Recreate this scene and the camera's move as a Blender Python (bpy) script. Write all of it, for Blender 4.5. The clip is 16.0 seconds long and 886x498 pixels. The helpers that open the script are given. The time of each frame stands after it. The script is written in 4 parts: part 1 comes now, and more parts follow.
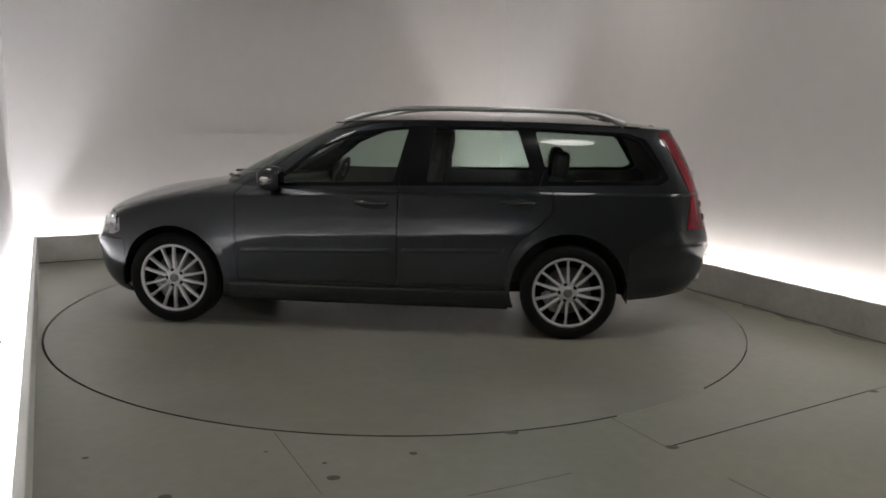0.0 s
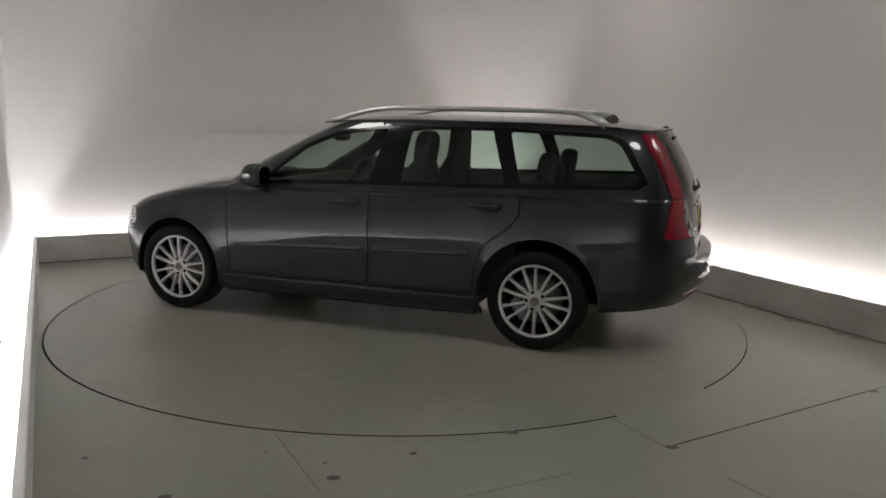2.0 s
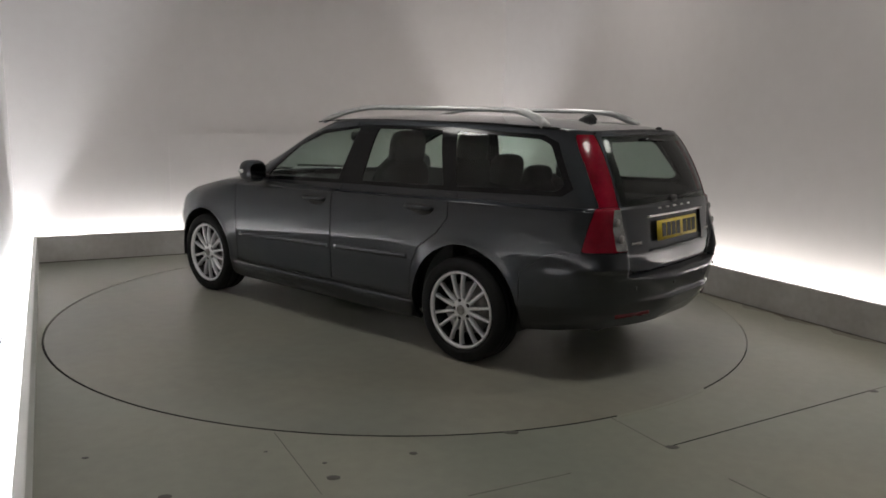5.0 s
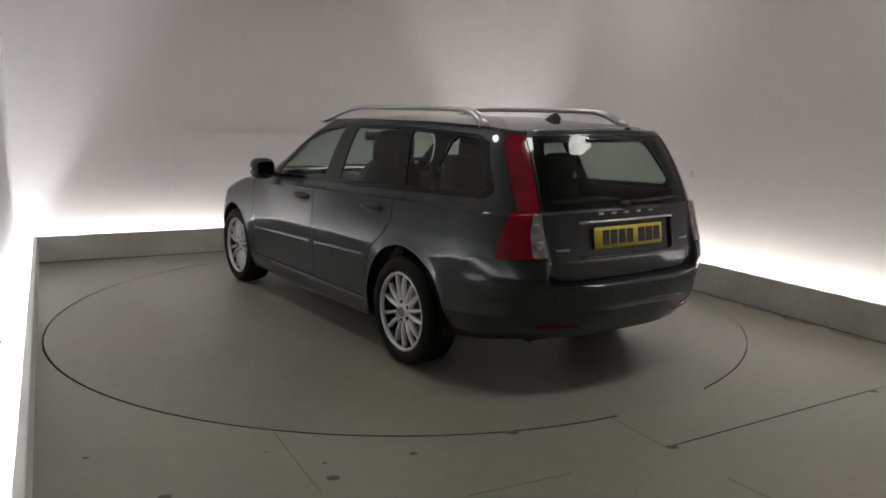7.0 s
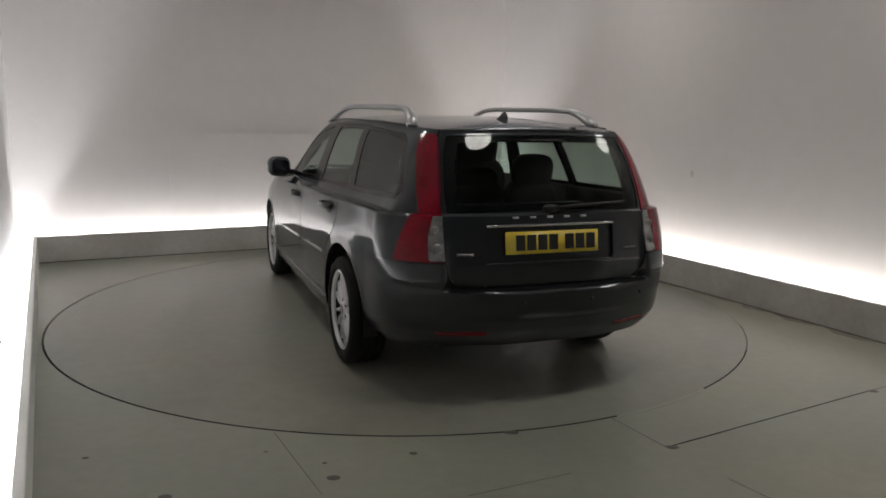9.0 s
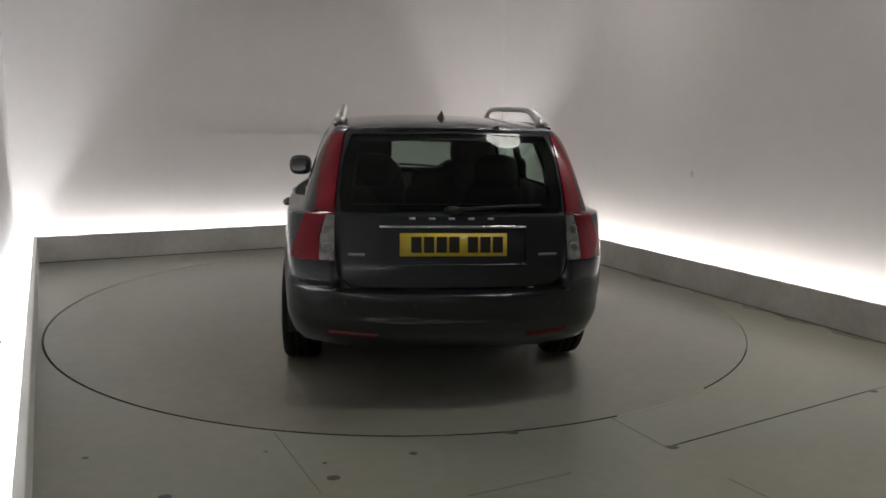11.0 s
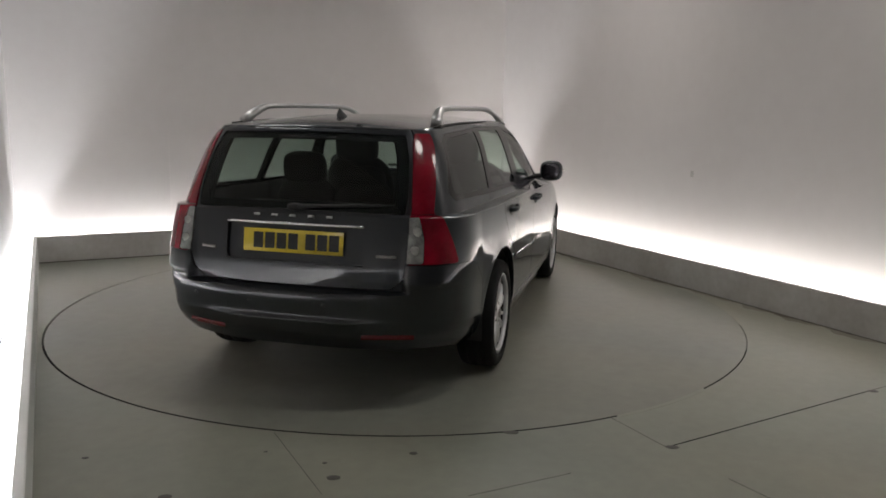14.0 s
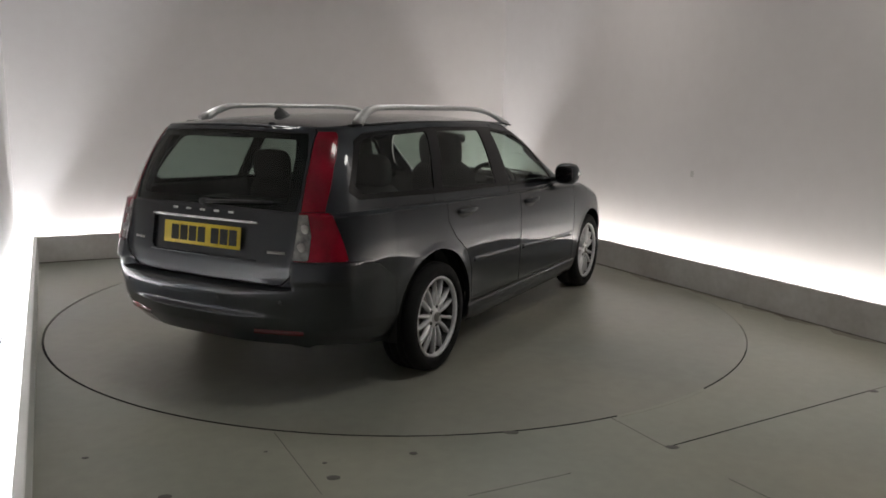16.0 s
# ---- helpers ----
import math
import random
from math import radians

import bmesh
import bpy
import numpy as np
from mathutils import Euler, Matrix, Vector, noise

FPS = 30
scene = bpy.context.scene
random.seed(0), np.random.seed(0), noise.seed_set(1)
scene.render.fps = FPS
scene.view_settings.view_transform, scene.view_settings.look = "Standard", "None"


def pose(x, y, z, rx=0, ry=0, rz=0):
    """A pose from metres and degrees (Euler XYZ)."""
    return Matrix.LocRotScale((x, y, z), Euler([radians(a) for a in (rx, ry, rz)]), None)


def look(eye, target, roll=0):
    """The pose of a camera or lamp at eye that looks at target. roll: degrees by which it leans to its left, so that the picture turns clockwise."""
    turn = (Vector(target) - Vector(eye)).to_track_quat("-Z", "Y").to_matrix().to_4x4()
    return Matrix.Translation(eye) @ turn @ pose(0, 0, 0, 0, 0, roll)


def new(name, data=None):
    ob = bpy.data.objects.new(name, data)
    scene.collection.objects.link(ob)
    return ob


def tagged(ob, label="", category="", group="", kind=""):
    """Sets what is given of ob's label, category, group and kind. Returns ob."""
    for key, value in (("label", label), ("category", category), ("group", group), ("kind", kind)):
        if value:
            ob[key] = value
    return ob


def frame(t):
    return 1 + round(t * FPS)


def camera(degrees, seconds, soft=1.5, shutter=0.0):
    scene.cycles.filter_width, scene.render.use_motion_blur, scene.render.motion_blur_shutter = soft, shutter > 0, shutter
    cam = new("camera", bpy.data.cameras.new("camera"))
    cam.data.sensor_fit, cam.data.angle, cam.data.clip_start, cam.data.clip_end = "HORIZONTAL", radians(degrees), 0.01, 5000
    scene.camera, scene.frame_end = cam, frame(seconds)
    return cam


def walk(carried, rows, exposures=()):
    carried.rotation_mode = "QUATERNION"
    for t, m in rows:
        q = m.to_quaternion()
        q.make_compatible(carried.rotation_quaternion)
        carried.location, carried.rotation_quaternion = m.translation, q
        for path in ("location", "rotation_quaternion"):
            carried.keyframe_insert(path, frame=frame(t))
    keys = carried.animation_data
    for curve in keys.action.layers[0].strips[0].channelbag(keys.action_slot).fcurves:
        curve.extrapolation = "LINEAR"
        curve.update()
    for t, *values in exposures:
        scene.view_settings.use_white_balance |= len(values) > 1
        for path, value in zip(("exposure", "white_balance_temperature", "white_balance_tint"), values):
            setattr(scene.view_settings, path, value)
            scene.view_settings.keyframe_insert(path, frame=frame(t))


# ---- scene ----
cam = camera(59.306, 16.0, soft=1.7)
EYE = (0.0, -5.766, 1.434)
walk(cam, [(0.0, look(EYE, (0.3126, 0.1376, 0.4100), 1.05)), (16.0, look(EYE, (0.3126, 0.1376, 0.4100), 1.05))],
     exposures=((0.0, 0.0), (16.0, 0.0)))

# ---- light: concealed strips behind the kerbs, ceiling panels ----
world = bpy.data.worlds.new("studio_world")
world.use_nodes = True
world.node_tree.nodes["Background"].inputs[0].default_value = (0.02, 0.02, 0.02, 1)
scene.world = world
STRIP = 60.0        # glow of the concealed strips
PANEL = 14.5         # glow of the ceiling panels

# ---- plan, in the room's own axes (u along the back wall, v away) ----
TURN = 24.5
ROOM = pose(0, 0, 0, 0, 0, TURN)
U0, U1, V1 = -2.44, 2.49, 2.79       # inner faces of the kerbs
W0, W1, WB = -2.61, 2.70, 3.0        # wall faces
VF = -6.3                            # wall behind the camera
KERB = 0.245
CEIL = 3.3
RT = 2.440                           # turntable radius
AXIS = (0.012, -0.004)                # the turntable's centre
SPIN0, SPIN = 171.954, -7.1033       # the turntable's angle at the start and its speed in degrees


# ---- materials ----
def mat(name, base, rough=0.5, metal=0.0, **kw):
    m = bpy.data.materials.new(name)
    m.use_nodes = True
    n = m.node_tree.nodes["Principled BSDF"]
    n.inputs["Base Color"].default_value = (*base, 1)
    n.inputs["Roughness"].default_value = rough
    n.inputs["Metallic"].default_value = metal
    for k, v in kw.items():
        n.inputs[k.replace("_", " ")].default_value = v
    return m


def textured(name, c0, c1, scale, rough=(0.4, 0.6), metal=0.0, bump=0.0, bump_scale=80.0, fine=40.0, coords="Object", **kw):
    """Two scales of noise between two base colours, with fine relief."""
    m = mat(name, c0, rough[0], metal, **kw)
    nt = m.node_tree
    bs = nt.nodes["Principled BSDF"]
    tc = nt.nodes.new("ShaderNodeTexCoord")
    a = nt.nodes.new("ShaderNodeTexNoise")
    b = nt.nodes.new("ShaderNodeTexNoise")
    a.inputs["Scale"].default_value, a.inputs["Detail"].default_value = scale, 5
    b.inputs["Scale"].default_value, b.inputs["Detail"].default_value = fine, 3
    mx = nt.nodes.new("ShaderNodeMath")
    mx.operation = "MULTIPLY_ADD"
    mx.inputs[1].default_value = 0.35
    ramp = nt.nodes.new("ShaderNodeValToRGB")
    ramp.color_ramp.elements[0].position, ramp.color_ramp.elements[1].position = 0.45, 0.92
    ramp.color_ramp.elements[0].color, ramp.color_ramp.elements[1].color = (*c0, 1), (*c1, 1)
    mr = nt.nodes.new("ShaderNodeMapRange")
    mr.inputs["To Min"].default_value, mr.inputs["To Max"].default_value = rough
    mr.inputs["From Min"].default_value, mr.inputs["From Max"].default_value = 0.3, 0.7
    lk = nt.links.new
    lk(tc.outputs[coords], a.inputs["Vector"])
    lk(tc.outputs[coords], b.inputs["Vector"])
    lk(b.outputs["Fac"], mx.inputs[0])
    lk(a.outputs["Fac"], mx.inputs[2])
    lk(mx.outputs[0], ramp.inputs[0])
    lk(ramp.outputs[0], bs.inputs["Base Color"])
    lk(a.outputs["Fac"], mr.inputs[0])
    lk(mr.outputs[0], bs.inputs["Roughness"])
    if bump:
        c = nt.nodes.new("ShaderNodeTexNoise")
        c.inputs["Scale"].default_value = bump_scale
        bp = nt.nodes.new("ShaderNodeBump")
        bp.inputs["Strength"].default_value, bp.inputs["Distance"].default_value = bump, 0.01
        lk(tc.outputs[coords], c.inputs["Vector"])
        lk(c.outputs["Fac"], bp.inputs["Height"])
        lk(bp.outputs[0], bs.inputs["Normal"])
    return m


def glow(name, colour, strength):
    m = bpy.data.materials.new(name)
    m.use_nodes = True
    nt = m.node_tree
    nt.nodes.remove(nt.nodes["Principled BSDF"])
    e = nt.nodes.new("ShaderNodeEmission")
    e.inputs[0].default_value, e.inputs[1].default_value = (*colour, 1), strength
    nt.links.new(e.outputs[0], nt.nodes["Material Output"].inputs[0])
    return m


def pane_mat(name, tint, gloss=0.046):
    """A thin tinted pane: clear through, mirror by Fresnel."""
    m = bpy.data.materials.new(name)
    m.use_nodes = True
    nt = m.node_tree
    nt.nodes.remove(nt.nodes["Principled BSDF"])
    t = nt.nodes.new("ShaderNodeBsdfTransparent")
    t.inputs[0].default_value = (*tint, 1)
    g = nt.nodes.new("ShaderNodeBsdfGlossy")
    g.inputs["Roughness"].default_value = 0.02
    fr = nt.nodes.new("ShaderNodeLayerWeight")
    fr.inputs[0].default_value = 0.5
    pw = nt.nodes.new("ShaderNodeMath")
    pw.operation = "POWER"
    pw.inputs[1].default_value = 5.0
    ad = nt.nodes.new("ShaderNodeMath")
    ad.operation = "MULTIPLY_ADD"
    ad.inputs[1].default_value, ad.inputs[2].default_value = 0.9, gloss
    mx = nt.nodes.new("ShaderNodeMixShader")
    nt.links.new(fr.outputs["Facing"], pw.inputs[0])
    nt.links.new(pw.outputs[0], ad.inputs[0])
    nt.links.new(ad.outputs[0], mx.inputs[0])
    nt.links.new(t.outputs[0], mx.inputs[1])
    nt.links.new(g.outputs[0], mx.inputs[2])
    nt.links.new(mx.outputs[0], nt.nodes["Material Output"].inputs[0])
    return m


M_FLOOR = textured("floor_paint", (0.243, 0.245, 0.202), (0.330, 0.329, 0.275), 0.9, (0.295, 0.42), bump=0.04, bump_scale=140, fine=14)
M_DISC = textured("turntable_paint", (0.213, 0.211, 0.176), (0.304, 0.300, 0.254), 1.1, (0.295, 0.42), bump=0.04, bump_scale=140, fine=11)


def tint_patches(m, scale, warm, cool):
    """Broad worn patches: the base colour drifts between two tints."""
    nt = m.node_tree
    bs = nt.nodes["Principled BSDF"]
    src = bs.inputs["Base Color"].links[0].from_socket
    n = nt.nodes.new("ShaderNodeTexNoise")
    n.inputs["Scale"].default_value, n.inputs["Detail"].default_value = scale, 4
    r = nt.nodes.new("ShaderNodeValToRGB")
    r.color_ramp.elements[0].position, r.color_ramp.elements[1].position = 0.36, 0.64
    r.color_ramp.elements[0].color, r.color_ramp.elements[1].color = (*cool, 1), (*warm, 1)
    mx = nt.nodes.new("ShaderNodeMix")
    mx.data_type, mx.blend_type = "RGBA", "MULTIPLY"
    mx.inputs[0].default_value = 1.0
    nt.links.new(nt.nodes["Texture Coordinate"].outputs["Object"], n.inputs["Vector"])
    nt.links.new(n.outputs["Fac"], r.inputs[0])
    nt.links.new(src, mx.inputs[6])
    nt.links.new(r.outputs[0], mx.inputs[7])
    nt.links.new(mx.outputs[2], bs.inputs["Base Color"])


tint_patches(M_FLOOR, 0.55, (1.05, 1.01, 0.965), (0.95, 0.985, 0.99))
tint_patches(M_DISC, 0.7, (1.05, 1.01, 0.97), (0.95, 0.985, 1.0))
M_WALL = textured("wall_paint", (0.64, 0.60, 0.585), (0.69, 0.655, 0.642), 0.7, (0.75, 0.9), bump=0.03, bump_scale=220, fine=9)
M_KERB = textured("kerb_paint", (0.43, 0.405, 0.375), (0.60, 0.585, 0.565), 2.6, (0.5, 0.7), bump=0.04, bump_scale=160, fine=22)
# kerb colour raised to paint in the glow on the west board
M_LITKERB = textured("lit_kerb_paint", (0.74, 0.745, 0.72), (0.82, 0.825, 0.80), 1.6, (0.5, 0.7), bump=0.04, bump_scale=160, fine=22)
M_CEIL = textured("ceiling_paint", (0.22, 0.214, 0.208), (0.26, 0.253, 0.246), 0.8, (0.8, 0.9))
# unseen wall added to close the room; tone set for the car's reflections
M_UNSEENWALL = textured("unseen_wall_grey", (0.20, 0.20, 0.205), (0.25, 0.25, 0.255), 1.2, (0.8, 0.9))
M_CHANNEL = mat("channel_white", (0.8, 0.8, 0.79), 0.6)
M_GAP = mat("seam_dark", (0.012, 0.012, 0.012), 0.9)
M_STRIP = glow("strip_glow", (0.945, 0.985, 1.03), STRIP * 0.80)
M_BACKSTRIP = glow("back_strip_glow", (0.96, 0.985, 1.01), STRIP * 1.02)
M_WARMSTRIP = glow("warm_strip_glow", (0.99, 0.98, 0.965), STRIP)
M_PANEL = glow("panel_glow", (1.0, 0.97, 0.92), PANEL)
M_STAIN = textured("floor_stain", (0.05, 0.045, 0.04), (0.12, 0.11, 0.10), 9.0, (0.4, 0.6))
M_JOINT = textured("faint_joint", (0.10, 0.095, 0.085), (0.18, 0.17, 0.155), 6.0, (0.6, 0.8))
M_HOUSING = mat("lamp_housing", (0.6, 0.6, 0.6), 0.5)
M_PAINT = textured("grey_metallic_paint", (0.0262, 0.0288, 0.0328), (0.0322, 0.0352, 0.0398), 300.0, (0.36, 0.42), metal=0.85, fine=900.0,
                   Coat_Weight=1.0, Coat_Roughness=0.015, Specular_IOR_Level=0.25)
# dark flakes: little edge tint under the lacquer
M_PAINT.node_tree.nodes["Principled BSDF"].inputs["Specular Tint"].default_value = (0.36, 0.39, 0.42, 1)
M_BLACK = textured("black_plastic", (0.005, 0.005, 0.005), (0.010, 0.010, 0.010), 60.0, (0.4, 0.55), fine=300)
M_GLOSSBLACK = mat("gloss_black_trim", (0.006, 0.006, 0.007), 0.15, Specular_IOR_Level=0.25)
M_GLASS = pane_mat("tinted_glass", (0.60, 0.685, 0.635))
M_DARKGLASS = pane_mat("dark_tinted_glass", (0.42, 0.49, 0.45), 0.036)
M_RED = textured("red_lens", (0.12, 0.0006, 0.007), (0.25, 0.002, 0.015), 9.0, (0.14, 0.2), fine=160, Coat_Weight=0.4, Coat_Roughness=0.03, Specular_IOR_Level=0.3)
M_REFLECTOR = mat("dull_red_reflector", (0.10, 0.003, 0.005), 0.25)
M_CLEAR = textured("clear_lens", (0.12, 0.12, 0.12), (0.36, 0.36, 0.35), 16.0, (0.12, 0.2), metal=0.4, fine=140, bump=0.4, bump_scale=150, Coat_Weight=1.0)
M_CHROME = mat("chrome", (0.75, 0.75, 0.76), 0.12, 1.0)
M_MIRROR = mat("mirror_glass", (0.10, 0.10, 0.11), 0.06, 1.0)
M_ALU = textured("brushed_aluminium", (0.55, 0.55, 0.55), (0.66, 0.66, 0.66), 30.0, (0.28, 0.4), metal=0.9, fine=200)
M_ALLOY = textured("silver_alloy", (0.58, 0.58, 0.59), (0.68, 0.68, 0.69), 14.0, (0.3, 0.42), metal=0.45, fine=80)
# near-black alloy: the shade behind the spokes is put into the colour
M_SHADEALLOY = textured("alloy_painted_shade", (0.012, 0.012, 0.012), (0.03, 0.03, 0.03), 14.0, (0.4, 0.6), metal=0.6, fine=80)
M_RUBBER = textured("tyre_rubber", (0.004, 0.004, 0.004), (0.009, 0.009, 0.009), 20.0, (0.6, 0.8), bump=0.1, bump_scale=200, Specular_IOR_Level=0.2)
M_DISCBRAKE = textured("brake_disc", (0.20, 0.19, 0.185), (0.30, 0.29, 0.28), 18.0, (0.35, 0.5), metal=0.7)
M_SEAT = textured("charcoal_cloth", (0.026, 0.027, 0.026), (0.048, 0.049, 0.048), 35.0, (0.8, 0.95), bump=0.2, bump_scale=400)
M_CABIN = textured("cabin_plastic", (0.022, 0.023, 0.022), (0.036, 0.037, 0.036), 30.0, (0.6, 0.8))
M_PLATE = textured("yellow_plate", (0.58, 0.43, 0.03), (0.66, 0.50, 0.05), 18.0, (0.25, 0.4))
M_INK = mat("plate_ink", (0.012, 0.012, 0.012), 0.4)
M_HEADLENS = pane_mat("clear_headlamp_lens", (0.93, 0.94, 0.95), 0.05)
M_BEZEL = textured("lamp_housing_grey", (0.30, 0.30, 0.31), (0.42, 0.42, 0.43), 12.0, (0.25, 0.35), metal=0.6)
M_AMBER = mat("indicator_lens", (0.75, 0.75, 0.72), 0.15, 0.2)


# ---- mesh helpers ----
def box_bm(bm, x0, x1, y0, y1, z0, z1, bevel=0.0):
    r = bmesh.ops.create_cube(bm, size=1.0)
    for v in r["verts"]:
        v.co = Vector(((x0 + x1) / 2 + v.co.x * (x1 - x0), (y0 + y1) / 2 + v.co.y * (y1 - y0), (z0 + z1) / 2 + v.co.z * (z1 - z0)))
    if bevel:
        es = list({e for v in r["verts"] for e in v.link_edges})
        bmesh.ops.bevel(bm, geom=es, offset=bevel, segments=3, affect="EDGES", clamp_overlap=True)


def finish(name, bm, material, parent=None, label="", smooth=True):
    me = bpy.data.meshes.new(name)
    bmesh.ops.recalc_face_normals(bm, faces=bm.faces)
    bm.to_mesh(me)
    bm.free()
    me.materials.append(material)
    if smooth:
        me.shade_smooth()
    ob = new(name, me)
    if parent:
        ob.parent = parent
    if label:
        ob["label"] = label
    return ob


part = finish


def box(name, dims, material, parent=None, label="", bevel=0.0):
    bm = bmesh.new()
    box_bm(bm, *dims, bevel)
    return finish(name, bm, material, parent, label, smooth=False)


def lathe(bm, prof, n, axis="y", a0=0.0, a1=2 * math.pi):
    """Turn a profile of (radius, height) pairs about the axis."""
    full = abs(a1 - a0 - 2 * math.pi) < 1e-6
    rings = []
    for i in range(n if full else n + 1):
        a = a0 + (a1 - a0) * i / n
        ring = []
        for r, h in prof:
            p = (r * math.cos(a), h, r * math.sin(a)) if axis == "y" else (r * math.cos(a), r * math.sin(a), h)
            ring.append(bm.verts.new(p))
        rings.append(ring)
    m = len(rings)
    for i in range(m if full else m - 1):
        for j in range(len(prof) - 1):
            q, w = rings[i], rings[(i + 1) % m]
            bm.faces.new((q[j], q[j + 1], w[j + 1], w[j]))


def tube(bm, pts, rad, n=8, flat=1.0):
    """A tube of radius rad(i) along points, flattened in height by flat, with closed ends."""
    rings = []
    for i, p in enumerate(pts):
        p = Vector(p)
        d = (Vector(pts[min(i + 1, len(pts) - 1)]) - Vector(pts[max(i - 1, 0)])).normalized()
        s = d.cross(Vector((0, 0, 1)))
        s = s.normalized() if s.length > 1e-4 else Vector((0, 1, 0))
        t = s.cross(d)
        r = rad(i / (len(pts) - 1)) if callable(rad) else rad
        rings.append([bm.verts.new(p + s * r * math.cos(2 * math.pi * k / n) + t * r * flat * math.sin(2 * math.pi * k / n)) for k in range(n)])
    for q, w in zip(rings, rings[1:]):
        for k in range(n):
            bm.faces.new((q[k], q[(k + 1) % n], w[(k + 1) % n], w[k]))
    bm.faces.new(rings[0])
    bm.faces.new(rings[-1][::-1])


# ---- the room ----
def room():
    def setting(ob, label, cat):
        ob.matrix_world = ROOM
        return tagged(ob, label, cat, kind="structure")

    # floor sheet with a round opening for the turntable
    bm = bmesh.new()
    n = 192
    inner = [bm.verts.new((RT * 1.0 * math.cos(2 * math.pi * i / n) + 0.0, RT * math.sin(2 * math.pi * i / n), 0)) for i in range(n)]
    for v in inner:
        # the ring gap is wider on the side of the entrance
        v.co = v.co * ((RT + 0.0055) / RT) + ROOM.to_3x3().inverted() @ Vector((AXIS[0] - 0.003, AXIS[1] - 0.0045, 0))
    lo_u, hi_u, lo_v, hi_v = U0 - 0.11, U1 + 0.02, VF, V1 + 0.02
    outer = []
    for i in range(n):
        a = 2 * math.pi * i / n
        c, s = math.cos(a), math.sin(a)
        k = min((hi_u if c > 0 else lo_u) / c if abs(c) > 1e-9 else 1e9, (hi_v if s > 0 else lo_v) / s if abs(s) > 1e-9 else 1e9)
        outer.append(bm.verts.new((k * c, k * s, 0)))
    for i in range(n):
        j = (i + 1) % n
        bm.faces.new((inner[i], outer[i], outer[j], inner[j]))
    # corners of the sheet
    for cu, cv in ((lo_u, lo_v), (hi_u, lo_v), (hi_u, hi_v), (lo_u, hi_v)):
        a = math.atan2(cv, cu) % (2 * math.pi)
        i = int(a / (2 * math.pi) * n)
        c = bm.verts.new((cu, cv, 0))
        bm.faces.new((outer[i], c, outer[(i + 1) % n]))
    low = bmesh.ops.extrude_edge_only(bm, edges=[e for e in bm.edges if e.is_boundary and e.verts[0].co.xy.length < RT + 0.04 and e.verts[1].co.xy.length < RT + 0.04])
    for v in low["geom"]:
        if isinstance(v, bmesh.types.BMVert):
            v.co.z = -0.05
    setting(finish("floor", bm, M_FLOOR, smooth=False), "light grey painted studio floor with scuffs", "floor")
    bm = bmesh.new()
    box_bm(bm, W0 - 0.45, W1 + 0.2, VF - 0.2, WB + 0.2, -0.12, -0.05)
    setting(finish("subfloor", bm, M_GAP, smooth=False), "dark pit bed under the floor sheet", "floor")

    def skew(ob, outer, inner=0.0, split_u=-9.0):
        """Lean the west side out of square: its face drifts outward towards the entrance."""
        for v in ob.data.vertices:
            v.co.x -= (outer if v.co.x < split_u or split_u < -8 else inner) * (WB - v.co.y)
        return ob

    # kerbs: thin upright boards with a small top edge
    t = 0.03
    for nm, d, lab in (("kerb_west", (U0 - t, U0, VF, V1, -0.02, KERB), "low kerb board along the wall, its light painted into the colour"),
                       ("kerb_north", (U0 - t, U1 + t, V1, V1 + t, -0.02, KERB), "low grey painted kerb board along the back wall"),
                       ("kerb_east", (U1, U1 + t, VF, V1, -0.02, KERB), "low grey painted kerb board along the side wall")):
        ob = setting(box(nm, d, M_LITKERB if nm == "kerb_west" else M_KERB, bevel=0.004), lab, "kerb")
        if nm == "kerb_west":
            skew(ob, 0.0105, 0.0093, U0 - 0.015)
    # shadow joint at the foot of each kerb
    for nm, d in (("trim_north", (U0, U1, V1 - 0.012, V1, 0.0, 0.006)),
                  ("trim_east", (U1 - 0.014, U1, VF, V1 - 0.012, 0.0, 0.004))):
        setting(box(nm, d, M_STAIN), "dark dirty joint at the foot of the kerb", "joint")
    # channel floors behind the kerbs
    for nm, d in (("channel_west", (W0, U0 - t, VF, WB, -0.02, 0.004)), ("channel_north", (U0 - t, U1 + t, V1 + t, WB, -0.02, 0.004)),
                  ("channel_east", (U1 + t, W1, VF, WB, -0.02, 0.004))):
        ob = setting(box(nm, d, M_CHANNEL), "white light channel behind the kerb", "light channel")
        if nm == "channel_west":
            skew(ob, 0.0193, 0.0105, U0 - 0.1)
    skew(setting(box("trim_slot", (W0 - 0.002, W0 + 0.012, -3.0, WB - 0.03, 0.0045, 0.012), M_GAP), "dark shadow gap at the foot of the wall", "joint"), 0.0193)
    # walls
    for nm, d, lab in (("wall_west", (W0 - 0.15, W0, VF, WB, -0.05, CEIL), "plain off-white painted wall"),
                       ("wall_north", (W0 - 0.15, W1 + 0.15, WB, WB + 0.15, -0.05, CEIL), "plain off-white painted back wall washed by light from below"),
                       ("wall_east", (W1, W1 + 0.15, VF, WB, -0.05, CEIL), "plain off-white painted side wall washed by light from below"),
                       ("wall_south", (W0 - 0.45, W1 + 0.15, VF - 0.15, VF, -0.05, CEIL), "added grey wall behind the camera, its tone set for reflections")):
        ob = setting(box(nm, d, M_UNSEENWALL if nm == "wall_south" else M_WALL), lab, "wall")
        if nm == "wall_west":
            skew(ob, 0.0193)
    setting(box("wall_panel", (-1.215, 0.60, WB - 0.006, WB, 0.02, 1.195), M_WALL, bevel=0.002), "thin off-white board fixed low on the back wall", "wall panel")
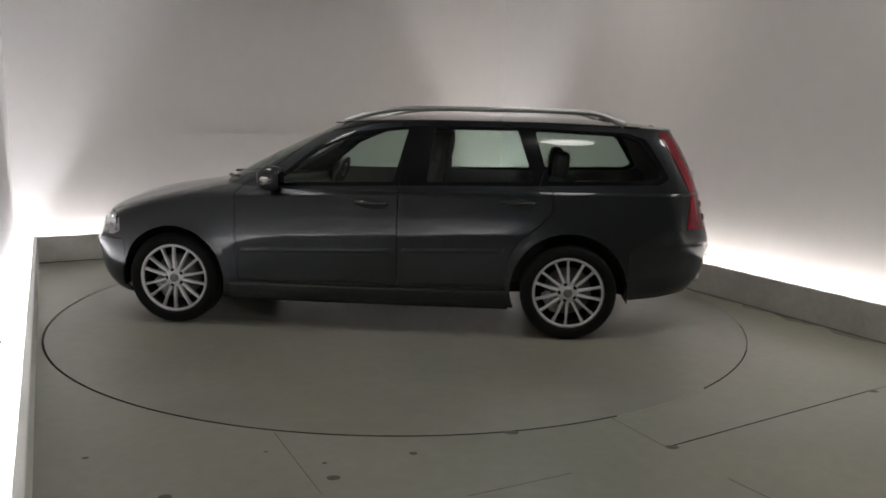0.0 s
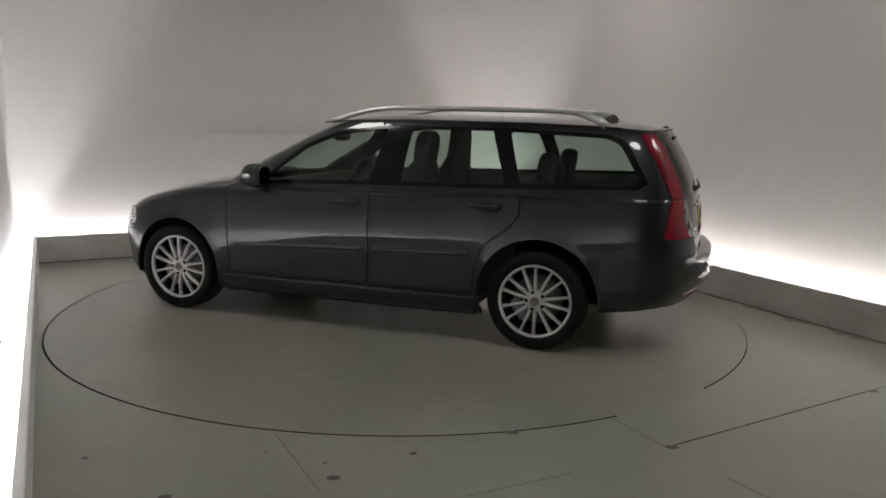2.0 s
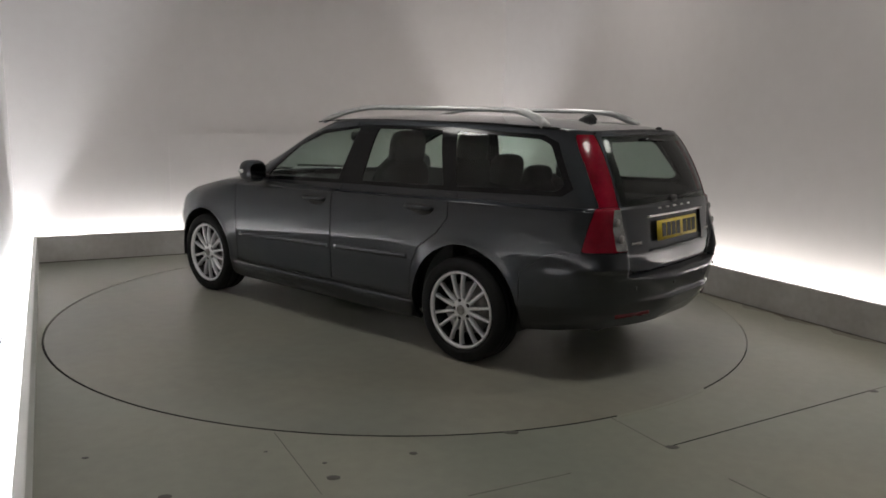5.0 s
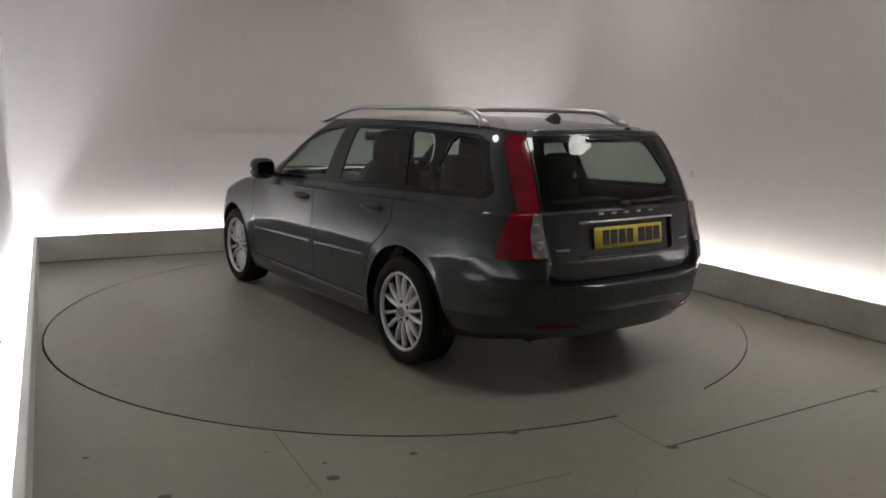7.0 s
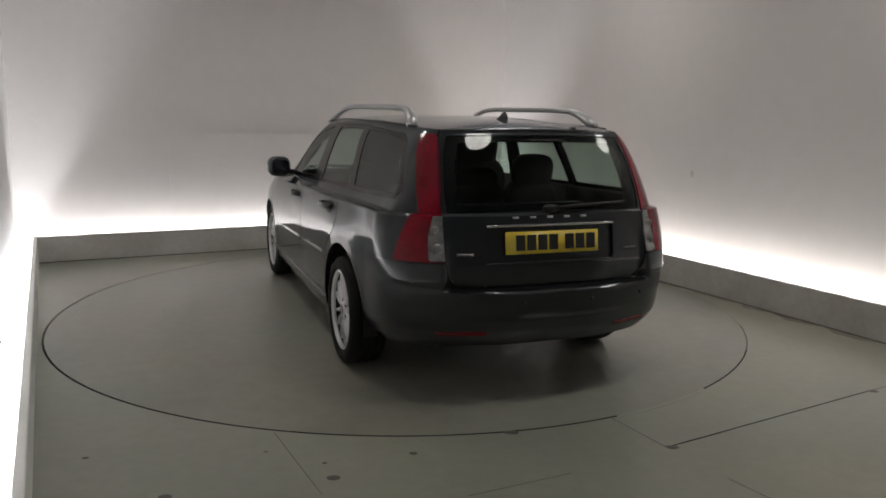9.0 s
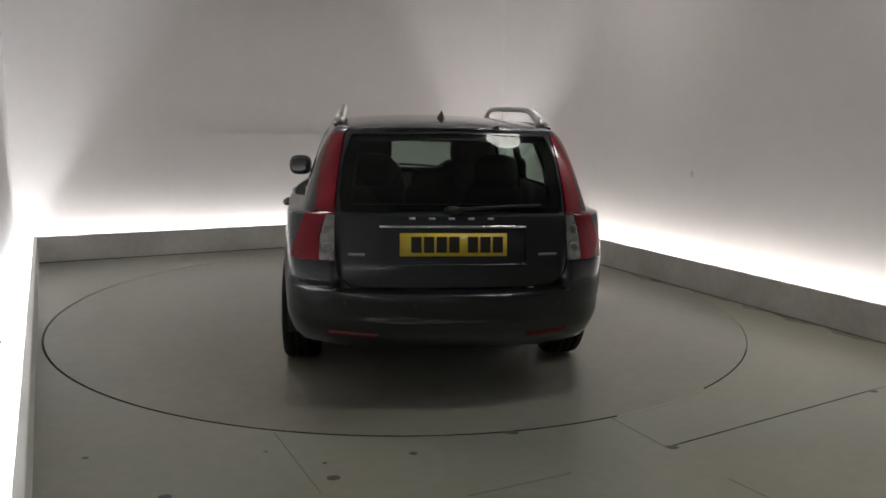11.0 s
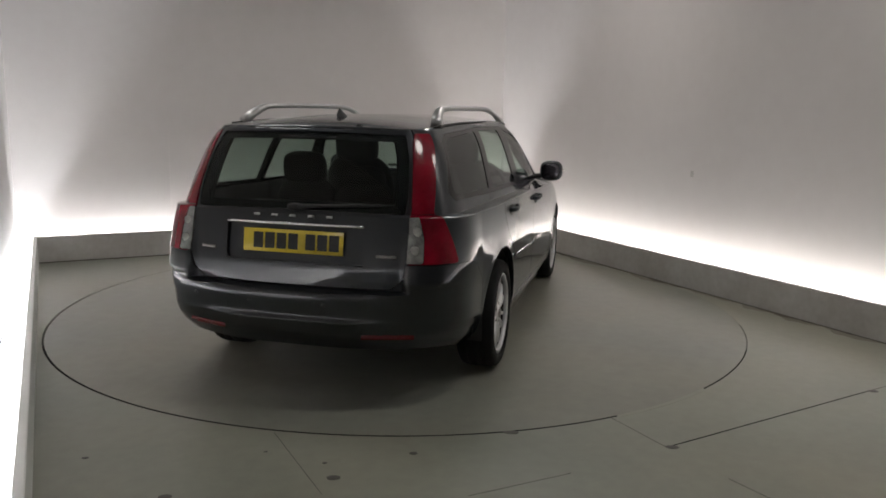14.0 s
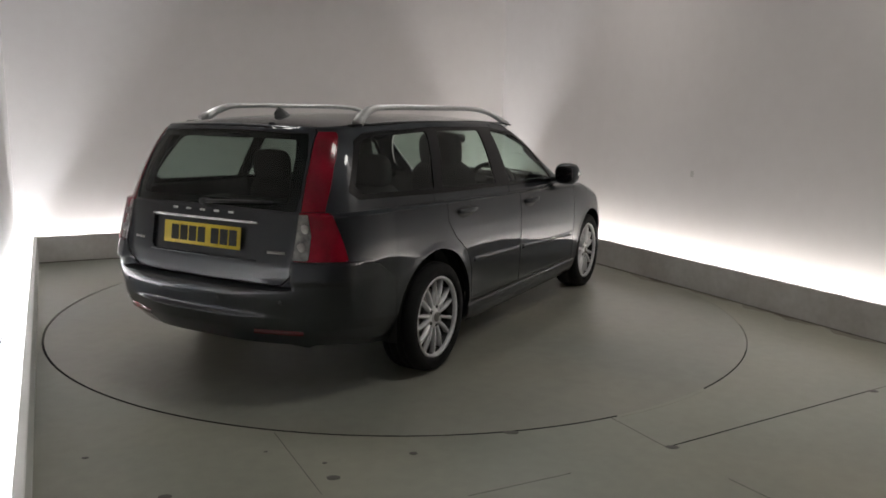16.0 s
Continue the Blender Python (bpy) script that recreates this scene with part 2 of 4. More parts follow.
    setting(box("wall_plug", (W1 - 0.006, W1, -0.20, -0.165, 0.93, 0.985), M_KERB, bevel=0.002), "small grey blanking plate on the wall", "wall plate")
    setting(box("ceiling", (W0 - 0.45, W1 + 0.15, VF - 0.15, WB + 0.15, CEIL, CEIL + 0.1), M_CEIL), "grey painted ceiling", "ceiling")


def led_strip(name, d, label):
    """A strip lamp lying in the channel: a housing with a glowing cover."""
    u0, u1, v0, v1 = d
    root = box(name, (u0, u1, v0, v1, 0.004, 0.022), M_HOUSING)
    root.matrix_world = ROOM
    cover = box("cover", (u0 + 0.004, u1 - 0.004, v0 + 0.004, v1 - 0.004, 0.022, 0.034), M_WARMSTRIP if u0 > U1 else M_STRIP if u1 < U0 else M_BACKSTRIP, root, "glowing white strip cover")
    if u1 < U0:
        # follow the slightly skewed west wall
        for ob in (root, cover):
            for v in ob.data.vertices:
                v.co.x -= 0.0160 * (WB - v.co.y)
    return tagged(root, label, "strip light", group="strip lights behind the kerbs")


def ceiling_lamp(u, v):
    """A round surface lamp: a shallow drum with a bright rounded diffuser."""
    bm = bmesh.new()
    lathe(bm, [(0.0005, 0.0), (0.335, 0.0), (0.335, -0.06), (0.323, -0.065), (0.315, -0.05), (0.0005, -0.05)], 40, "z")
    root = finish("ceiling_light", bm, M_HOUSING, smooth=False)
    root.matrix_world = ROOM @ pose(u, v, CEIL)
    bm = bmesh.new()
    lathe(bm, [(0.0005, -0.100), (0.14, -0.095), (0.25, -0.080), (0.312, -0.054)], 40, "z")
    finish("diffuser", bm, M_PANEL, root, "glowing frosted diffuser")
    return tagged(root, "round white ceiling light with a frosted diffuser", "ceiling light", group="ceiling lights")


def turntable():
    bm = bmesh.new()
    lathe(bm, [(0.0001, 0.0), (0.8, 0.0), (1.6, 0.0), (RT - 0.03, 0.0)], 192, "z")
    ob = finish("turntable", bm, M_DISC, smooth=False)
    bm = bmesh.new()
    lathe(bm, [(RT - 0.03, 0.0), (RT - 0.003, 0.0)], 192, "z")
    finish("edge_band", bm, M_DISC, ob, smooth=False)
    # the disc's edge is coloured black to paint shade into the ring gap
    bm = bmesh.new()
    lathe(bm, [(RT - 0.003, 0.0), (RT, -0.002), (RT, -0.05)], 192, "z")
    finish("edge_shade", bm, M_GAP, ob, "disc edge coloured black for the shade in the gap", smooth=False)
    return tagged(ob, "large round grey painted turntable flush with the floor", "turntable")


room()
ST = (("led_strip", (W0 + 0.006, W0 + 0.076, VF + 0.1, WB - 0.10)), ("led_strip", (W0 + 0.16, W1 - 0.16, WB - 0.076, WB - 0.012)),
      ("led_strip", (W1 - 0.10, W1 - 0.045, VF + 0.1, WB - 0.12)))
for nm, d in ST:
    led_strip(nm, d, "slim white strip light lying behind the kerb")
# three sit where the car's glass mirrors lamps; (1.4, 0.4) is added fill
for u, v in ((-1.55, 0.0), (1.4, 0.4), (0.0, -2.8), (2.3, -2.75)):
    ceiling_lamp(u, v)
table = turntable()


# ---- the car: x forward, y to its left, origin on the ground midway between the axles ----
WB2, HUB, TRACK = 1.32, 0.310, 0.864
RF, RR = 0.352, 0.377                 # wheel arch radii, front and rear
NR, NS, NF, NN = 64, 150, 60, 40


def lut(x, *pts):
    """Smooth-ish lookup through (x, y) pairs given in rising x."""
    xs, ys = [p[0] for p in pts], [p[1] for p in pts]
    return np.interp(x, xs, ys)


def smooth_lut(x, *pts):
    x = np.asarray(x, float)
    return sum(lut(x + d, *pts) * w for d, w in ((-0.06, 0.15), (-0.03, 0.2), (0, 0.3), (0.03, 0.2), (0.06, 0.15)))


def shoulder(x):
    """How far the ledge under the windows is formed: full along the doors and tail, none on the front wings."""
    return np.clip((1.22 - np.asarray(x, float)) / 0.42, 0, 1)


def belt(x):
    line = smooth_lut(x, (-2.4, 0.985), (-1.1, 0.972), (-0.19, 0.955), (0.86, 0.922), (1.2, 0.870), (1.5, 0.794), (1.75, 0.720), (2.0, 0.632), (2.2, 0.556), (2.3, 0.53))
    return line - 0.036 * shoulder(x)


def roof_edge(x):
    return smooth_lut(x, (-2.1, 1.345), (-1.7, 1.370), (-1.2, 1.386), (-0.4, 1.390), (0.05, 1.380), (0.28, 1.362), (0.5, 1.335))


def rear_low(z):
    return lut(z, (0.18, -2.12), (0.28, -2.205), (0.335, -2.250), (0.38, -2.283), (0.42, -2.304), (0.445, -2.317), (0.454, -2.319), (0.461, -2.314), (0.467, -2.304), (0.52, -2.315),
               (0.560, -2.322), (0.574, -2.322), (0.584, -2.318), (0.591, -2.309), (0.5965, -2.292), (0.601, -2.2415), (0.66, -2.243), (0.708, -2.2445), (0.718, -2.2430), (0.82, -2.226), (0.92, -2.210), (0.99, -2.197))


def rear_corner(z):
    return smooth_lut(z, (0.18, -2.10), (0.28, -2.17), (0.335, -2.213), (0.38, -2.240), (0.45, -2.268), (0.52, -2.285), (0.58, -2.299), (0.62, -2.300), (0.68, -2.290), (0.74, -2.268), (0.82, -2.239), (0.92, -2.211), (0.99, -2.197))


def rear_high(z):
    return smooth_lut(z, (0.90, -2.219), (0.99, -2.197), (1.10, -2.162), (1.20, -2.116), (1.30, -2.058), (1.36, -2.016), (1.42, -1.97))


def front_low(z):
    return lut(z, (0.18, 1.99), (0.25, 2.05), (0.31, 2.085), (0.38, 2.098), (0.44, 2.112), (0.485, 2.130), (0.515, 2.128), (0.55, 2.10), (0.62, 2.072), (0.70, 2.0), (0.9, 1.9))


def front_high(z):
    return smooth_lut(z, (0.90, 1.20), (0.945, 1.15), (1.135, 0.835), (1.28, 0.572), (1.362, 0.335), (1.40, 0.20))


def side_low(x, z, f):
    """Half-width of the lower body; f runs from the sill (0) to the belt (1)."""
    b = 0.880 - np.where(x < 0, 0.068, 0.055) * np.abs(x / 1.9) ** 3.2
    g = f * (1 - 0.062 * shoulder(x))
    d = lut(g, (0, -0.075), (0.06, -0.040), (0.14, -0.018), (0.2, -0.008), (0.42, 0.0), (0.6, 0.004), (0.75, 0.0), (0.88, -0.009), (0.96, -0.018), (1.0, -0.030))
    return b + d


def side_high(x, v):
    w = 0.786 - 0.140 * v - 0.048 * v ** 6
    t = 1 - 0.052 * np.clip((-x - 0.2) / 1.55, 0, 2) ** 2 - 0.03 * np.clip((x - 0.1) / 0.8, 0, 1.5) ** 2
    return w * t


def shell():
    """The outer skin of the near half as a grid of rows (bottom to roof spine) and columns (rear centre to front centre)."""
    PF = 2.2
    phr = np.linspace(math.pi / 2, 0, NR + 1)[:-1]
    phf = np.linspace(0, math.pi / 2, NN + 1)
    phg = np.linspace(0, math.pi / 2, NF + NN + 1)

    def outline(xr, xcr, xa, xcf, xf, width, long_front):
        xs, ys = [], []
        PR = 3.35 if long_front else 3.8      # squarer corners above the shoulder
        wr = width(np.array([xcr]))[0]
        c, s = np.cos(phr), np.sin(phr)
        xs.append(xcr + (xr - xcr) * s ** (2 / PR))
        ys.append(wr * c ** (2 / PR))
        sx = np.linspace(xcr, xa, NS + 1)[:-1]
        xs.append(sx)
        ys.append(width(sx))
        if long_front:
            fx = np.linspace(xa, xcf, NF + 1)[:-1]
            xs.append(fx)
            ys.append(width(fx))
            ph = phf
        else:
            ph = phg
        wf = width(np.array([xcf]))[0]
        c, s = np.cos(ph), np.sin(ph)
        xs.append(xcf + (xf - xcf) * s ** (2 / PF))
        ys.append(wf * np.clip(c, 0, 1) ** (2 / PF))
        x, y = np.concatenate(xs), np.concatenate(ys)
        y[0] = 0
        y[-1] = 0
        return x, y

    rows = []
    # closer rows where the bumper steps in under the tailgate
    steps = sorted(set(np.round(np.concatenate([np.linspace(0, 1, 49), np.linspace(0.40, 0.475, 16), np.linspace(0.14, 0.24, 12)]), 5)))
    NL = len(steps) - 1
    for f in steps:
        zn = 0.19 + (0.985 - 0.19) * f                  # nominal height at the tail
        zf = 0.19 + (0.62 - 0.19) * f                   # and at the nose
        x, y = outline(rear_low(max(zn, 0.30)), -1.72, 0.78, 1.48, front_low(zf), lambda q: side_low(q, zn, f), True)
        zb = smooth_lut(x, (-2.4, 0.305), (-2.05, 0.30), (-1.66, 0.248), (-1.0, 0.185), (1.6, 0.185), (2.3, 0.20))
        z = zb + (belt(x) - zb) * f
        # re-seat the tail so that its profile follows the height
        tail = np.clip((-1.9 - x) / 0.2, 0, 1)
        k = np.where(z > 0.592, np.clip((y - 0.535) / 0.05, 0, 1), np.clip((y - 0.18) / 0.40, 0, 1))
        k = k * k * (3 - 2 * k)
        x = x + tail * (rear_low(z) * (1 - k) + rear_corner(z) * k - rear_low(max(zn, 0.30)))
        for cx, ra in ((WB2, RF), (-WB2, RR)):
            r = np.hypot(x - cx, z - HUB - 0.010)
            y = y + np.where(y > 0.5, 0.006 * np.exp(-((r - ra) / 0.026) ** 2) + 0.003 * np.exp(-((r - ra - 0.03) / 0.075) ** 2), 0)
        rows.append(np.stack([x, y, z], -1))
    A = rows[-1]
    gh = []
    NG = 34
    for i in range(NG + 1):
        v = i / NG
        zn = 0.985 + (1.372 - 0.985) * v
        zf = 0.945 + (1.365 - 0.945) * v
        xf = float(front_high(zf))
        x, y = outline(float(rear_high(zn)), -1.72, xf - 0.42, xf - 0.42, xf, lambda q: side_high(q, v), False)
        base = np.where(x > 0.72, 0.938 + 0.012 * np.clip((x - 0.72) / 0.4, 0, 1), belt(np.minimum(x, 0.72)) + 0.012)
        base = np.maximum(base, 0.93)
        z = base + (roof_edge(x) - base) * v
        gh.append(np.stack([x, y, z], -1))
    B = gh[0]
    NH = 14
    for i in range(1, NH):
        w = i / NH
        P = A + (B - A) * w
        P[:, 2] = A[:, 2] + (B[:, 2] - A[:, 2]) * w ** (lut(A[:, 1], (0.0, 0.33), (0.45, 0.43), (0.8, 0.58)) * (1 - shoulder(A[:, 0])) + 0.74 * shoulder(A[:, 0]))
        rows.append(P)
    rows += gh
    E = gh[-1]
    NT = 22
    sp = np.clip(E[:, 0], -1.75, 0.02)
    for i in range(1, NT + 1):
        w = i / NT
        P = E.copy()
        P[:, 1] *= 1 - w
        P[:, 0] = E[:, 0] + (sp - E[:, 0]) * w
        k = 1 - (1 - w) ** 2.2
        crown = 0.043 * np.clip(1 - (np.abs(P[:, 0] + 0.8) / 1.5) ** 3, 0.25, 1)
        P[:, 2] = roof_edge(P[:, 0]) + crown * k
        rows.append(P)
    return np.array(rows)


def poly_sdf(px, py, poly, grow=0.0):
    """Signed distance to a polygon, negative inside; grow rounds its corners outward."""
    poly = np.array(poly, float)
    d = np.full(px.shape, 1e9)
    inside = np.zeros(px.shape, bool)
    for a, b in zip(poly, np.roll(poly, -1, 0)):
        e = b - a
        wx, wy = px - a[0], py - a[1]
        k = np.clip((wx * e[0] + wy * e[1]) / (e @ e), 0, 1)
        d = np.minimum(d, np.hypot(wx - k * e[0], wy - k * e[1]))
        cond = (a[1] > py) != (b[1] > py)
        xi = a[0] + (py - a[1]) / (e[1] if abs(e[1]) > 1e-12 else 1e-12) * e[0]
        inside ^= cond & (px < xi)
    return np.where(inside, -d, d) - grow


def clip(mesh, f):
    """The piece of a polygon mesh where f < 0."""
    V, F = mesh
    val = f(V[:, 0], V[:, 1], V[:, 2])
    neg = val < 0
    out, extra, cut, remap = [], [], {}, {}
    verts = []

    def old(i):
        if i not in remap:
            remap[i] = len(verts)
            verts.append(V[i])
        return remap[i]

    def mid(i, j):
        k = (min(i, j), max(i, j))
        if k not in cut:
            i, j = k
            t = val[i] / (val[i] - val[j])
            cut[k] = len(verts)
            verts.append(V[i] + (V[j] - V[i]) * t)
        return cut[k]

    for face in F:
        s = [neg[i] for i in face]
        if all(s):
            out.append(tuple(old(i) for i in face))
        elif any(s):
            q = []
            n = len(face)
            for a in range(n):
                i, j = face[a], face[(a + 1) % n]
                if neg[i]:
                    q.append(old(i))
                if neg[i] != neg[j]:
                    q.append(mid(i, j))
            if len(q) > 2:
                out.append(tuple(q))
    return (np.array(verts) if verts else np.zeros((0, 3)), out)


def split(mesh, f, gap=0.0026):
    return clip(mesh, lambda x, y, z: f(x, y, z) + gap), clip(mesh, lambda x, y, z: gap - f(x, y, z))


def skin(name, mesh, material, parent, label="", side=1, thick=0.014, lift=0.0):
    """A panel from a piece of skin: side -1 mirrors it, 0 joins both halves; its rims turn inward by thick."""
    V, F = mesh
    bm = bmesh.new()
    for sg in ((1, -1) if side == 0 else (side,)):
        vs = [bm.verts.new((p[0], p[1] * sg, p[2])) for p in V]
        for f in F:
            if len(set(f)) < 3:
                continue
            try:
                bm.faces.new([vs[i] for i in (f if sg > 0 else f[::-1])])
            except ValueError:
                pass
    bmesh.ops.remove_doubles(bm, verts=bm.verts, dist=0.0004)
    bmesh.ops.dissolve_degenerate(bm, dist=0.0003, edges=bm.edges)
    bm.normal_update()
    # faces look out of the car
    out = 0.0
    for f in bm.faces:
        c = f.calc_center_median()
        out += f.normal.dot(c - Vector((max(-1.7, min(1.5, c.x)) * 0.97, 0, 0.7))) * f.calc_area()
    if out < 0:
        bmesh.ops.reverse_faces(bm, faces=bm.faces)
        bm.normal_update()
    if lift:
        for v in bm.verts:
            v.co += v.normal * lift
    if thick:
        nrm = {}
        be = [e for e in bm.edges if e.is_boundary]
        for e in be:
            for v in e.verts:
                nrm[v] = v.normal.copy()
        r = bmesh.ops.extrude_edge_only(bm, edges=be)
        src = {tuple(round(c, 6) for c in v.co): n for v, n in nrm.items()}
        for g in r["geom"]:
            if isinstance(g, bmesh.types.BMVert):
                g.co -= src.get(tuple(round(c, 6) for c in g.co), Vector((0, 0, 1))) * thick
    me = bpy.data.meshes.new(name)
    bm.to_mesh(me)
    bm.free()
    me.materials.append(material)
    me.shade_smooth()
    me.set_sharp_from_angle(angle=radians(48))
    ob = new(name, me)
    ob.parent = parent
    if label:
        ob["label"] = label
    return ob


def wheel(car, m, outward):
    """An alloy wheel: barrel with tyre, spokes, centre cap, bolts and brake disc. The axle is the local y."""
    bm = bmesh.new()
    o = outward
    lathe(bm, [(0.214, -0.020 * o), (0.212, -0.008 * o), (0.216, 0.002 * o), (0.223, 0.005 * o), (0.231, 0.002 * o), (0.233, -0.010 * o), (0.216, -0.022 * o)], 64)
    root = finish("wheel", bm, M_ALLOY, car, "silver multi-spoke alloy wheel")
    root.matrix_local = m
    bm = bmesh.new()
    lathe(bm, [(0.225, -0.19 * o), (0.245, -0.2 * o), (0.285, -0.197 * o), (0.303, -0.185 * o), (0.3105, -0.16 * o), (0.3105, -0.15 * o), (0.304, -0.148 * o), (0.304, -0.142 * o),
               (0.3105, -0.14 * o), (0.3105, -0.105 * o), (0.304, -0.103 * o), (0.304, -0.097 * o), (0.3105, -0.095 * o), (0.3105, -0.06 * o), (0.304, -0.058 * o), (0.304, -0.052 * o), (0.3105, -0.05 * o), (0.3105, -0.03 * o),
               (0.303, -0.004 * o), (0.285, 0.010 * o), (0.252, 0.013 * o), (0.238, 0.008 * o), (0.230, -0.008 * o)], 72)
    finish("tyre", bm, M_RUBBER, root, "black road tyre")
    bm = bmesh.new()
    lathe(bm, [(0.0005, -0.075 * o), (0.06, -0.075 * o), (0.075, -0.085 * o), (0.155, -0.085 * o), (0.155, -0.105 * o), (0.02, -0.105 * o)], 40)
    finish("brake_disc", bm, M_DISCBRAKE, root, "worn steel brake disc")
    rounded("brake_caliper", (0.098, 0.168, min(-0.112 * o, -0.058 * o), max(-0.112 * o, -0.058 * o), -0.075, 0.075), 0.014, M_ALLOY, root, "cast metal brake caliper", Matrix.Rotation(radians(35), 4, "Y"))
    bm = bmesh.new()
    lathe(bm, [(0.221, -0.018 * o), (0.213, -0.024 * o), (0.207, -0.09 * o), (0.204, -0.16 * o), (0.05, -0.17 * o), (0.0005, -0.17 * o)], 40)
    finish("inner_barrel", bm, M_SHADEALLOY, root, "inner barrel with shade painted into its colour")
    bm = bmesh.new()
    lathe(bm, [(0.0005, -0.005 * o), (0.028, -0.006 * o), (0.032, -0.013 * o), (0.050, -0.015 * o), (0.064, -0.018 * o), (0.070, -0.026 * o), (0.071, -0.040 * o), (0.065, -0.06 * o)], 36)
    finish("hub", bm, M_ALLOY, root)
    bm = bmesh.new()
    lathe(bm, [(0.0005, 0.001 * o), (0.022, 0.0005 * o), (0.028, -0.003 * o), (0.029, -0.010 * o)], 28)
    finish("centre_cap", bm, M_DISCBRAKE, root, "round dull metal centre cap")
    for k in range(14):
        a = 2 * math.pi * (k + 0.5) / 14
        # spokes lean together in pairs towards the rim
        lean = 0.018 * (1 if k % 2 else -1)
        if k < 2:
            bm = bmesh.new()
            pr = []
            for t in np.linspace(0, 1, 7):
                r = 0.054 + 0.163 * t
                w = 0.0092 - 0.0022 * t + 0.004 * max(0, t - 0.85) / 0.15
                off = lean * (t ** 1.1) * 0.35
                h = (-0.020 + 0.010 * math.sin(math.pi * t) - 0.004 * t) * o
                pr.append([bm.verts.new(p) for p in ((r, h - 0.026 * o, off - w * 1.15), (r, h, off - w), (r, h + 0.003 * o, off), (r, h, off + w), (r, h - 0.026 * o, off + w * 1.15))])
            for q, w_ in zip(pr, pr[1:]):
                for j in range(4):
                    bm.faces.new((q[j], q[j + 1], w_[j + 1], w_[j]))
            ob = finish("spoke", bm, M_ALLOY, root)
            meshes = [ob.data] if k == 0 else meshes + [ob.data]
        else:
            ob = new("spoke", meshes[k % 2])
            ob.parent = root
        ob.matrix_local = Matrix.Rotation(a, 4, "Y")
    for k in range(5):
        a = 2 * math.pi * k / 5
        if k == 0:
            # raised dark caps draw the shaded bolt holes
            bm = bmesh.new()
            lathe(bm, [(0.0005, 0.004 * o), (0.011, 0.0038 * o), (0.0135, 0.002 * o), (0.0135, -0.016 * o)], 12)
            ob = finish("wheel_bolt", bm, M_SHADEALLOY, root)
            bolt = ob.data
        else:
            ob = new("wheel_bolt", bolt)
            ob.parent = root
        ob.matrix_local = pose(0.052 * math.cos(a), -0.0185 * o, 0.052 * math.sin(a))
    return root


def rounded(name, dims, bevel, material, parent, label="", m=None, taper=None):
    bm = bmesh.new()
    box_bm(bm, *dims, bevel)
    if taper:
        for v in bm.verts:
            v.co = Vector(taper(*v.co))
    ob = finish(name, bm, material, parent, label)
    if m is not None:
        ob.matrix_local = m
    return ob


def surf_y(rows, x, z):
    """Half-width of the skin near (x, z) on the side."""
    P = rows[:, NR:NR + NS + NF].reshape(-1, 3)
    d = (P[:, 0] - x) ** 2 + (P[:, 2] - z) ** 2
    return float(P[np.argmin(d), 1])


def surf_nose(rows, x, z):
    """Half-width of the skin round the nose."""
    P = rows[:, NR + NS + NF:].reshape(-1, 3)
    P = P[P[:, 1] > 0.3]
    return float(P[np.argmin((P[:, 0] - x) ** 2 + (P[:, 2] - z) ** 2), 1])


def surf_x(rows, y, z):
    P = rows[:, :NR + 6].reshape(-1, 3)
    d = (P[:, 1] - abs(y)) ** 2 + (P[:, 2] - z) ** 2
    return float(P[np.argmin(d), 0])


